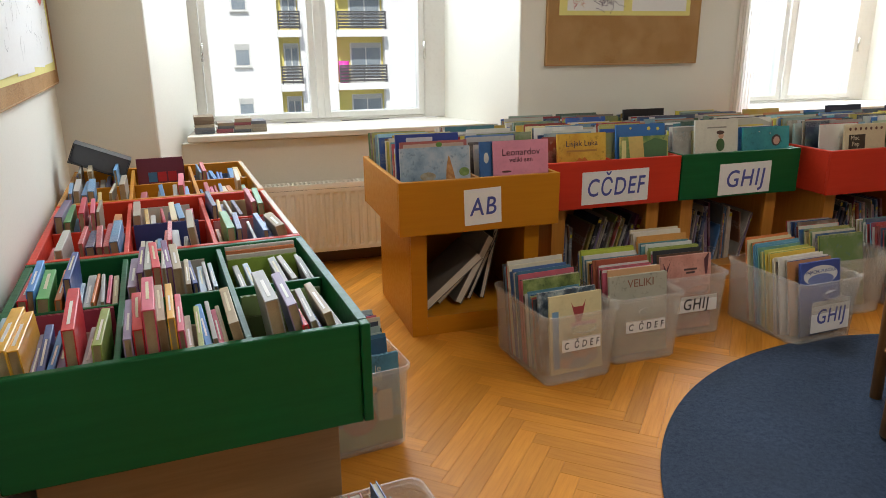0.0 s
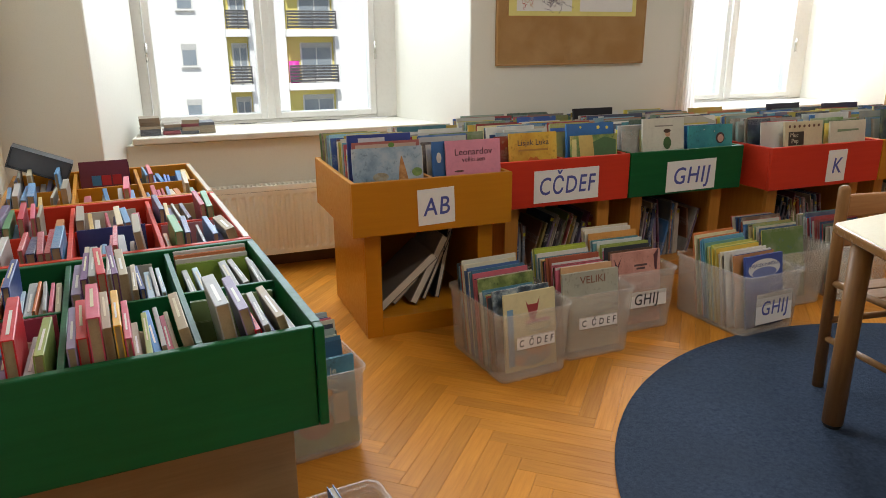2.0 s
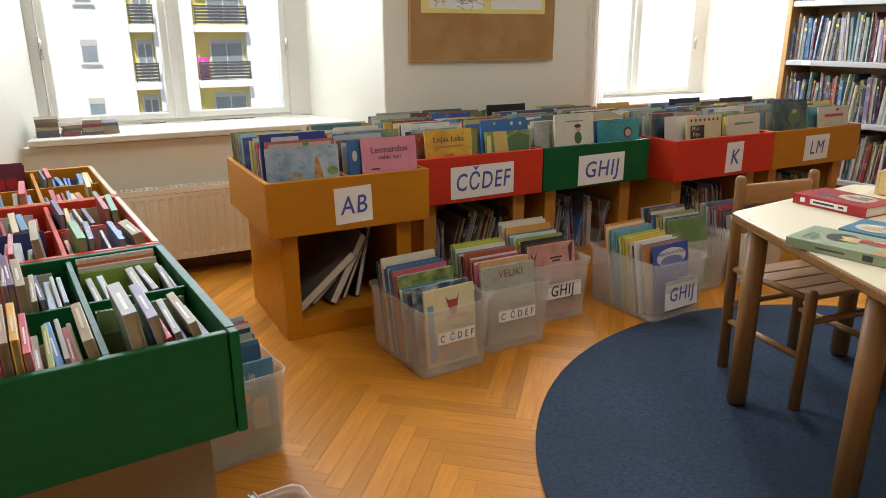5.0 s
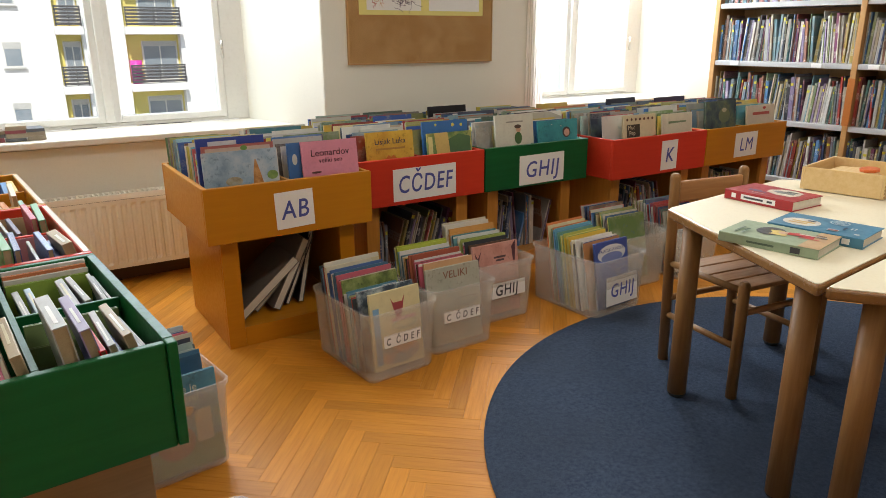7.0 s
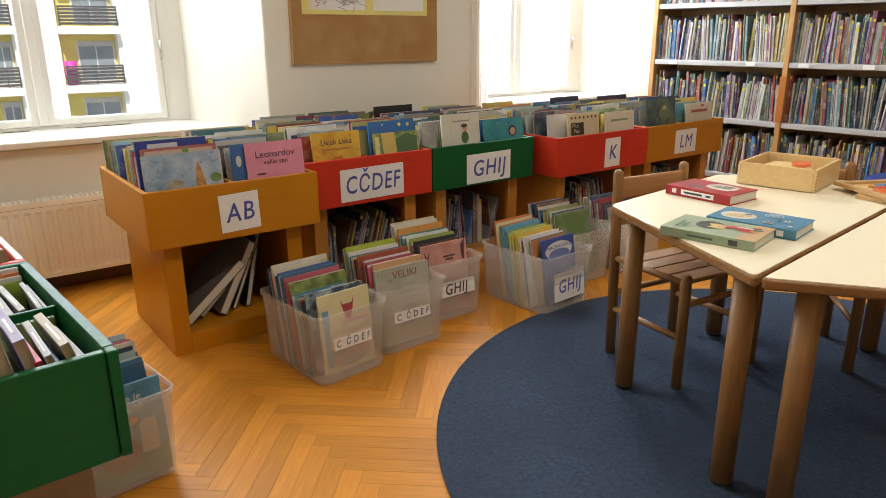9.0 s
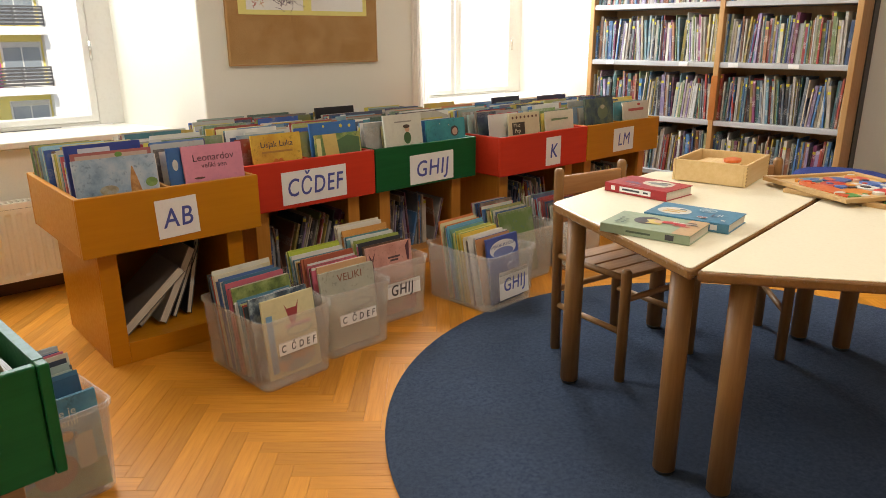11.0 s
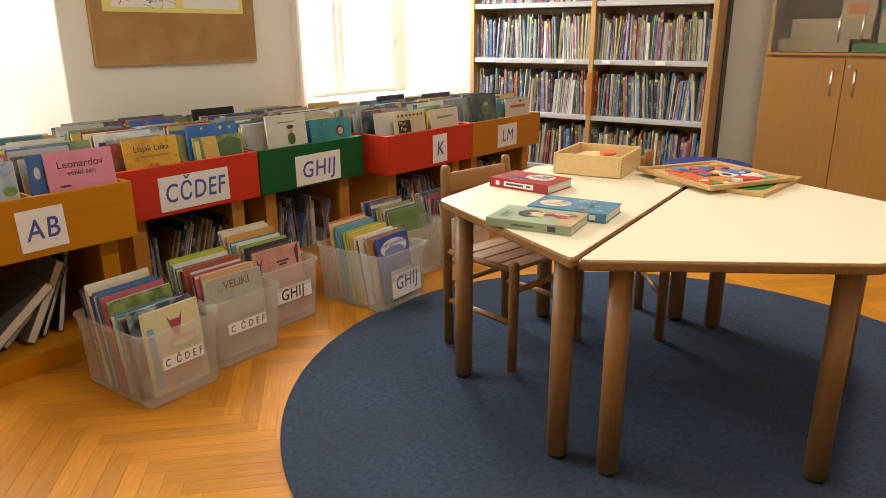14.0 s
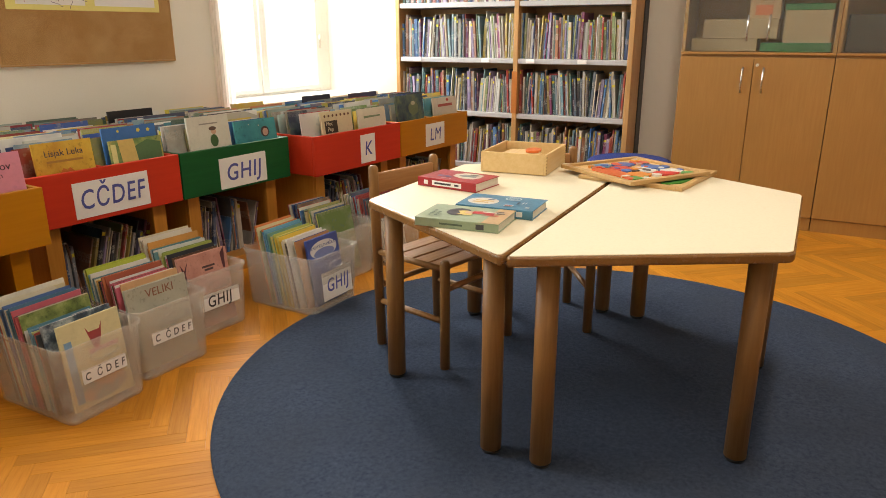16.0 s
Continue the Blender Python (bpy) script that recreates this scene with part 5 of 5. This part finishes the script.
# ---- cupboards ----
def cupboard(y1, y0):
    """Two-door low cupboard with a glazed cabinet above."""
    w = y1 - y0
    c = thing("cupboard", pose(4.895, .60, 0, 0, 0, EAST) @ pose(0, y1, 0, 0, 0, -90), "beech laminate cupboard with two doors below and glazed doors above", "cupboard", "cupboards along the wall")
    part("plinth", box(0.002, w - .002, .012, .36, 0, .075), M_CUP, c)
    part("body", box(0.001, w - .001, .020, .375, .076, .985, .001), M_CUP, c)
    for k in range(2):
        a, b = (.002, w / 2 - .002) if k == 0 else (w / 2 + .002, w - .002)
        dr = part("door", box(a, b, 0, .019, .08, .972, .0015), M_CUP, c)
        hx = w / 2 - .055 if k == 0 else w / 2 + .055
        hb = tube([(hx, .001 - .028 * math.sin(math.pi * i / 10), .775 + .014 * i) for i in range(11)], .0052)
        part("handle", hb, M_CHROME, dr, "curved nickel handle")
    part("lock", rod((w / 2 + .02, -.004, .93), (w / 2 + .02, .001, .93), .009, 14), M_CHROME, c)
    part("worktop", box(0, w, -.002, .375, .986, 1.0, .002), M_CUP, c)
    part("upper_side", box(0.001, .02, .02, .375, 1.001, 2.05), M_CUP, c)
    part("upper_side", box(w - .02, w - .001, .02, .375, 1.001, 2.05), M_CUP, c)
    part("upper_back", box(.02, w - .02, .365, .375, 1.001, 2.05), M_CUP, c)
    part("upper_shelf", box(.02, w - .02, .03, .364, 1.32, 1.34), M_CUP, c)
    part("upper_top", box(0.001, w - .001, .02, .375, 2.051, 2.07), M_CUP, c)
    for k in range(2):
        a, b = (.003, w / 2 - .003) if k == 0 else (w / 2 + .003, w - .003)
        gd = part("glass_door", box(a, b, .012, .017, 1.004, 2.04), M_GLASS, c, "clear glass door")
        hx = w / 2 - .055 if k == 0 else w / 2 + .055
        hb = tube([(hx, .012 - .028 * math.sin(math.pi * i / 10), 1.06 + .014 * i) for i in range(11)], .0052)
        part("handle", hb, M_CHROME, gd, "curved nickel handle")
    return c


cupboard(.755, -.055)
cupboard(-.056, -.866)


for y0 in (.65, .30, .97, 1.5):
    part("label_holder", box(-.004, 0, y0 - .03, y0 + .03, .915, .94, .001), M_PAPER, bc, "small white shelf label")
book(pose(4.84, 2.05, .862 - .262, 0, 0, -90) @ pose(0, 0, .235, 0, -90, 0), .18, .24, .012, paint(.42, .05, .06), "red book laid flat on top of shelved books", "books in the bookcase")


# ---- radiator ----
rad = thing("radiator", pose(.36, 3.555, 0), "cream enamelled panel radiator under the window", "radiator")
b = bmesh.new()
RW, pitch = 1.26, .042
prof = []
x = .012
while x < RW - .03:
    prof += [(x, 0), (x + .008, .007), (x + .022, .007), (x + .030, 0)]
    x += pitch
prof = [(0, 0)] + prof + [(RW, 0)]
zs = [(.082, 0.0), (.100, 0.0), (.112, 1.0), (.372, 1.0), (.384, 0.0), (.402, 0.0)]
grid = [[b.verts.new((px, -(.0) + py * k, z)) for px, py in prof] for z, k in zs]
for r0, r1 in zip(grid, grid[1:]):
    for i in range(len(prof) - 1):
        b.faces.new((r0[i], r0[i + 1], r1[i + 1], r1[i]))
part("panel", b, M_RAD, rad, "ribbed steel front panel")
part("back_panel", box(0, RW, .062, .070, .082, .402, .002), M_RAD, rad)
part("core", box(.01, RW - .01, .009, .063, .10, .4238), M_DARK, rad, "dark convector core")
part("end_cap", box(-.004, -.0005, -.001, .072, .08, .43, .001), M_RAD, rad)
part("end_cap", box(RW + .0005, RW + .004, -.001, .072, .08, .43, .001), M_RAD, rad)
b = box(0, RW, -.002, .008, .403, .430, .002)
box(0, RW, .064, .072, .403, .430, .002, b)
box(0, RW, .034, .038, .425, .431, 0, b)
x = .004
while x < RW - .01:
    box(x, x + .009, .008, .064, .424, .430, 0, b)
    x += .0215
part("top_grille", b, M_RAD, rad, "slotted steel top grille")
for px in (.2, RW - .2):
    part("bracket", box(px - .012, px + .012, .0705, .1055, .10, .38, .002), M_RAD, rad)
part("feed_pipe", rod((RW - .02, .04, 0), (RW - .02, .04, .09), .009, 12), M_RAD, rad)

# ---- pin boards ----
pb = thing("pin_board", pose(1.972, 3.40, .972), "cork pin board with drawings on yellow paper", "pin board")
part("cork_sheet", box(0, .85, -.020, -.001, 0.008, .62), M_CORK, pb)
part("frame_bar", box(-.002, .852, -.022, -.0005, 0, .0075, .001), M_POST, pb)
part("frame_bar", box(-.006, -.0005, -.022, -.0005, 0, .62, .001), M_POST, pb)
part("frame_bar", box(.8505, .856, -.022, -.0005, 0, .62, .001), M_POST, pb)
part("yellow_sheet", box(.055, .79, -.0216, -.0204, .236, .60), M_YPAPER, pb)


def stroke(r, size):
    """A wandering crayon line."""
    b = bmesh.new()
    x, z, a = 0.0, 0.0, r.uniform(0, 6.28)
    prev = None
    for k in range(9):
        nx, nz = -math.sin(a) * .0011, math.cos(a) * .0011
        pair = (b.verts.new((x + nx, z + nz, 0)), b.verts.new((x - nx, z - nz, 0)))
        if prev:
            b.faces.new((prev[0], prev[1], pair[1], pair[0]))
        prev = pair
        x, z, a = x + math.cos(a) * size, z + math.sin(a) * size, a + r.uniform(-.9, .9)
    return b


INKS = [(.14, .12, .13), (.20, .19, .20), (.16, .12, .10), (.30, .24, .22)]
for x0, x1 in ((.097, .405), (.452, .765)):
    d = part("drawing", box(x0, x1, -.0228, -.0217, .258, .59), M_PAPER, pb, "child's drawing on white paper")
    r = random.Random(int(x0 * 100))
    for k in range(14):
        px, pz = r.uniform(x0 + .04, x1 - .04), r.uniform(.30, .42)
        c = part("crayon_stroke", stroke(r, r.uniform(.004, .009)), paint(*r.choice(INKS)), d)
        c.matrix_basis = pose(px, -.0231, pz, 90, 0, 0)

    if x0 < .2:
        for k in range(46):
            c = part("crayon_stroke", stroke(r, r.uniform(.004, .008)), paint(*r.choice(((.07, .05, .10), (.12, .08, .16), (.10, .08, .08), (.20, .12, .10)))), d)
            c.matrix_basis = pose(r.gauss(.315, .022), -.0231 - .00002 * k, r.gauss(.318, .026), 90, 0, 0)
        for k in range(10):
            c = part("crayon_stroke", stroke(r, .004), paint(*r.choice(((.55, .22, .06), (.50, .10, .08), (.58, .40, .10)))), d)
            c.matrix_basis = pose(r.gauss(.145, .015), -.0232, r.gauss(.292, .012), 90, 0, 0)

WEST = pose(-.2, 3.4, 0, 0, 0, -85.43)
pw = thing("pin_board", WEST @ pose(.035, .001, .945), "cork pin board with overlapping drawings on the side wall", "pin board")
part("cork_sheet", box(0.006, 1.6, 0, .018, .006, .7), M_CORK, pw)
part("frame_bar", box(0, 1.6, 0, .020, 0, .0055, .001), M_POST, pw)
part("frame_bar", box(0, .0055, 0, .020, .006, .7, .001), M_POST, pw)
part("yellow_sheet", box(.05, 1.5, .0184, .0192, .055, .65), M_YPAPER, pw)
for k, (x0, w, z0, turn) in enumerate(((.10, .30, .085, 1), (.36, .30, .075, -2), (.63, .33, .07, 0), (.94, .3, .08, 1))):
    d = part("drawing", box(0, w, 0, .0008, 0, .42), M_PAPER, pw, "child's drawing on white paper")
    d.matrix_basis = pose(x0, .0195 + .001 * k, z0, 0, turn, 0)
    r = random.Random(k + 4)
    for j in range(9):
        px, pz = r.uniform(.04, w - .04), r.uniform(.04, .24)
        c = part("crayon_stroke", stroke(r, r.uniform(.004, .010)), paint(*r.choice(INKS)), d)
        c.matrix_basis = pose(px, .0012, pz, -90, 0, 0)
    if k == 0:
        c = part("crayon_stroke", blot([(-.06, -.02), (-.02, -.028), (.03, -.03), (.06, -.012), (.05, .02), (.0, .034), (-.05, .02)]), paint(.62, .06, .06), d)
        c.matrix_basis = pose(.12, .0014, .235, -90, 0, 0)

# ---- small things on sill and trays ----
r = random.Random(3)
for x, n, w, h in ((.352, 5, .088, .11), (.447, 3, .075, .11), (.525, 4, .078, .11), (.60, 3, .07, .11)):
    z = .6828
    for k in range(n):
        t = r.choice((.010, .014, .018))
        book(pose(x + w / 2 + r.uniform(-.004, .004), 3.655 + r.uniform(0, .01), z, 0, 0, r.uniform(-5, 5)) @ pose(0, 0, 0, 0, -90, 0), h, w, t, paint(*r.choice(((.20, .17, .14), (.26, .20, .14), (.30, .08, .10), (.14, .15, .17), (.36, .30, .22)))), "small worn book stacked flat on the window sill", "book stacks on the sill")
        z += t + .0004

bx = thing("open_box", pose(-.03, 2.99, .645, 0, 23, 5), "dark grey open box tipped on its side over the trays", "box")
L_, T_, D_ = .20, .075, .10
part("box_back", box(-L_ / 2, L_ / 2, D_ - .003, D_, 0, T_), M_DARK, bx)
M_GREYBOX = paint(.06, .07, .08)
for a in ((-L_ / 2, L_ / 2, 0, D_ - .0035, 0, .003), (-L_ / 2, L_ / 2, 0, D_ - .0035, T_ - .003, T_), (-L_ / 2, -L_ / 2 + .003, 0, D_ - .0035, .0032, T_ - .0032), (L_ / 2 - .003, L_ / 2, 0, D_ - .0035, .0032, T_ - .0032)):
    part("box_wall", box(*a), M_GREYBOX, bx)
part("box_lining", box(-L_ / 2 + .004, L_ / 2 - .004, .012, .016, .004, T_ - .004), paint(.10, .11, .13), bx)
pm = ROW @ pose(-TW + .235, 3 * (TW + .004) - .075, .50)
pk = thing("card_folder", pm, "purple card box with red and blue cards in a yellow tray", "card box")
part("folder_back", box(0, .165, .03, .036, -.062, .15, .002), paint(.12, .02, .07), pk)
for x, c in ((.045, (.05, .22, .48)), (.08, (.52, .03, .05)), (.118, (.50, .03, .05))):
    part("card", box(x - .016, x + .016, .018, .026, .03, .105), paint(*c), pk)

# ---- boxes behind the cabinet glass ----
M_CARD = surface("archive_card", (.42, .30, .17), .8, None, 8, 90, .1)
M_GREENBOX = paint(.03, .16, .05)
for x0, x1, z0, z1, mm, lab in ((.04, .40, 1.002, 1.072, M_CARD, "flat brown card box behind glass"), (.10, .50, 1.0725, 1.18, M_CARD, "brown card archive box behind glass"), (.34, .505, 1.1805, 1.285, paint(.50, .32, .17), "card box with an orange print behind glass"), (.44, .77, 1.002, 1.05, M_GREENBOX, "flat green box behind glass"), (.53, .77, 1.0505, 1.225, M_CARD, "cream storage box with a green lid behind glass"), (.85, 1.25, 1.002, 1.20, paint(.07, .06, .05), "dark box behind glass")):
    w = x1 - x0
    if z0 < 1.01 and x0 == .44:
        x0, w = .42, .36
    o = thing("storage_box", pose(4.895, .60, 0, 0, 0, EAST) @ pose(.10 if x0 != .42 else .09, .755 - x0 - w / 2, z0, 0, 0, -90), lab, "box", "boxes in the cabinet")
    part("carton", box(-w / 2, w / 2, 0, .22, 0, z1 - z0, .002), mm, o)
    if "green lid" in lab:
        part("lid", box(-w / 2 - .004, w / 2 + .004, -.004, .224, z1 - z0 + .0005, z1 - z0 + .035, .003), M_GREENBOX, o)
    if "orange" in lab:
        part("print", box(-.05, .04, -.0015, -.0005, .02, .075), paint(.58, .16, .06), o, "orange print")

# ---- ceiling lamp ----
cl = thing("ceiling_lamp", pose(2.3, 0.3, 0), "white ceiling lamp with a long opal diffuser", "ceiling lamp")
part("housing", box(-.60, .60, -.14, .14, 2.955, 3.0, .004), M_FRAME, cl)
part("diffuser", box(-.58, .58, -.125, .125, 2.915, 2.9545, .01), M_OPAL, cl, "opal plastic diffuser")

# ---- curtain ----
M_CURT, cn, clk, cp = mat("thin_curtain_cloth")
thin = cn.new("ShaderNodeBsdfTranslucent")
thin.inputs[0].default_value = (.92, .86, .80, 1)
cp.inputs["Base Color"].default_value = (.82, .72, .64, 1)
cp.inputs["Roughness"].default_value = 0.9
clk.new(mix_colour(cn, clk, (.92, .87, .82), (.88, .81, .75), noise_tex(cn, clk, 60, 3)), cp.inputs["Base Color"])
both = cn.new("ShaderNodeMixShader")
both.inputs[0].default_value = 0.55
clk.new(cp.outputs[0], both.inputs[1])
clk.new(thin.outputs[0], both.inputs[2])
clk.new(both.outputs[0], cn["Material Output"].inputs[0])
b = bmesh.new()
cols = [[b.verts.new((3.075 + .125 * i / 40, 3.384 + .004 * math.sin(i * 1.05) + .002 * math.sin(i * .6 + z), z)) for i in range(41)] for z in (.66, 1.0, 1.5, 2.0, 2.55)]
for r0, r1 in zip(cols, cols[1:]):
    for i in range(40):
        f = b.faces.new((r0[i], r0[i + 1], r1[i + 1], r1[i]))
        f.smooth = True
cu = solid("curtain", b, M_CURT, "pale pink gathered curtain hanging beside the window", "curtain")
part("curtain_rail", rod((2.98, 3.382, 2.56), (4.9, 3.382, 2.56), .009, 10), M_FRAME, cu)

# ---- the house across the street ----
M_FACADE = surface("white_render", (.90, .90, .88), 0.9, None, 0.3, 8, 0.1)
M_YEL = surface("yellow_render", (.88, .74, .22), 0.9, None, 0.5, 8, 0.1)
M_RAIL = surface("dark_balcony_boards", (.075, .075, .08), 0.7, None, 2, 20, 0.1)
M_PANE = surface("house_window_pane", (.22, .27, .31), 0.3, (.40, .43, .45), 1.2, 6, 0.0)
M_SHUT = surface("roller_blind", (.55, .55, .52), 0.6)
hs = thing("apartment_building", pose(0, 38, 0), "white apartment house with yellow loggias and dark balconies", "building")
b = bmesh.new()
LOG = [(3.67, 4.75), (6.62, 9.15)]
xs = [-40, 3.67, 4.75, 6.62, 9.15, 110]
part("wall", box(xs[0], xs[1], 0, 8, -14, 12), M_FACADE, hs)
part("wall", box(xs[2], xs[3], 0, 8, -14, 12), M_FACADE, hs)
part("wall", box(xs[4], xs[5], 0, 8, -14, 12), M_FACADE, hs)
for a, c in LOG:
    part("loggia_back", box(a, c, .5, 8, -14, 12), M_YEL, hs, "yellow rendered loggia wall")
    for j in range(-3, 4):
        z = -1.15 + 2.66 * j
        part("balcony_slab", box(a - .05, c + .05, -.55, .5, z - .36, z, .02), M_FACADE, hs)
        rl = part("balcony_rail", box(a, c, -.55, -.50, z + .82, z + .9), M_RAIL, hs, "dark slatted balcony rail")
        for i in range(5):
            part("rail_board", box(a, c, -.53, -.50, z + .06 + i * .155, z + .17 + i * .155), M_RAIL, rl)
        for px in (a + .02, (a + c) / 2, c - .06):
            part("rail_post", box(px, px + .05, -.5, -.46, z, z + .9), M_RAIL, rl)
        wn0, wn1 = (a + .75, c - .1) if c - a > 2 else (a + .25, c - .05)
        f = part("house_window", box(wn0, wn1, 0.43, 0.5, z + .1, z + 2.0, .02), M_FRAME, hs)
        part("pane", box(wn0 + .08, (wn0 + wn1) / 2 - .03, 0.40, 0.43, z + .2, z + 1.75), M_PANE, f)
        part("pane", box((wn0 + wn1) / 2 + .03, wn1 - .08, 0.40, 0.43, z + .2, z + 1.75), M_PANE, f)
        part("blind", box(wn0 + .05, wn1 - .05, 0.38, 0.43, z + 1.76, z + 1.98), M_SHUT, f)
    part("tub", rod((a + .3, -.1, -1.15), (a + .3, -.1, -.05), .24, 16, .28), paint(.75, .05, .40), hs, "pink plastic tub on a balcony") if c - a > 2 else None
for j in range(-3, 3):
    z = -.25 + 2.66 * j
    f = part("house_window", box(1.45, 2.25, -.02, .0, z, z + 1.12), M_FRAME, hs)
    part("pane", box(1.53, 2.17, -.035, -.021, z + .07, z + .8), M_PANE, f)
    part("blind", box(1.50, 2.20, -.05, -.021, z + .81, z + 1.08), M_SHUT, f)
    part("sill", box(1.40, 2.30, -.15, 0, z - .06, z - .001), M_SHUT, f)
solid("ground", box(-300, 300, 4.8, 400, -14.3, -14.1), surface("pale_paving", (.45, .44, .42), .9), "pale street paving far below the window", "ground", kind="structure")
join_heaps()

# ---- parquet strips ----
STRIP_W, STRIP_L = .055, .44
UDIR, VDIR = Vector((.755, -.656)), Vector((-.656, -.755))
ORIGIN = Vector((1.165, 2.071))


def strip_mesh(name):
    b = bmesh.new()
    g = .00022
    e = .0003
    low = [(g, g), (STRIP_L - g, g), (STRIP_L - g, STRIP_W - g), (g, STRIP_W - g)]
    top = [(g + e, g + e), (STRIP_L - g - e, g + e), (STRIP_L - g - e, STRIP_W - g - e), (g + e, STRIP_W - g - e)]
    vl = [b.verts.new((x, y, -.004)) for x, y in low]
    vm = [b.verts.new((x, y, -.0008)) for x, y in low]
    vt = [b.verts.new((x, y, 0)) for x, y in top]
    for A, B in ((vl, vm), (vm, vt)):
        for i in range(4):
            b.faces.new((A[i], A[(i + 1) % 4], B[(i + 1) % 4], B[i]))
    b.faces.new(vt)
    return b


strip = mesh_of("parquet_strip", strip_mesh("s"), M_PLANK)
rest = {}
src = [tuple(v.co) for v in strip.vertices]
srcf = [tuple(p.vertices) for p in strip.polygons]
spots = []
ang_u = math.atan2(UDIR.y, UDIR.x)
for k in range(-11, 12):
    for n in range(-130, 130):
        for kind in (0, 1):
            if kind == 0:
                u0, v0 = (n + 1) * STRIP_W - k * STRIP_L, n * STRIP_W + k * STRIP_L
                o = ORIGIN + UDIR * u0 + VDIR * (v0 + STRIP_W)
                a = ang_u
            else:
                u0, v0 = n * STRIP_W - k * STRIP_L, n * STRIP_W + k * STRIP_L
                o = ORIGIN + UDIR * u0 + VDIR * v0
                a = ang_u - math.pi / 2
            mid = o + Vector((math.cos(a), math.sin(a))) * STRIP_L / 2
            if -.2 < mid.x < 5.7 and -4.75 < mid.y < 3.75:
                near = math.hypot(mid.x - 1.35, mid.y - 1.75)
                spots.append((near, o.x, o.y, a))
spots.sort()
for i, (near, x, y, a) in enumerate(spots):
    m = Matrix.Translation((x, y, 0)) @ Matrix.Rotation(a, 4, 'Z')
    if i < 300:
        ob = new("parquet_strip", strip)
        ob.parent = subfloor
        ob.matrix_basis = m
    else:
        vs, fs = rest.setdefault(round(a, 4), ([], []))
        base = len(vs)
        local = Matrix.Rotation(-a, 4, 'Z') @ m
        vs += [tuple(local @ Vector(v)) for v in src]
        fs += [tuple(j + base for j in f) for f in srcf]
for a, (vs, fs) in rest.items():
    me = bpy.data.meshes.new("parquet_strips")
    me.from_pydata(vs, [], fs)
    me.materials.append(M_PLANK_REST)
    ob = new("parquet_strips", me)
    ob.parent = subfloor
    ob.matrix_basis = Matrix.Rotation(a, 4, 'Z')
    tagged(ob, "further oak strips of the herringbone floor", kind="stuff")
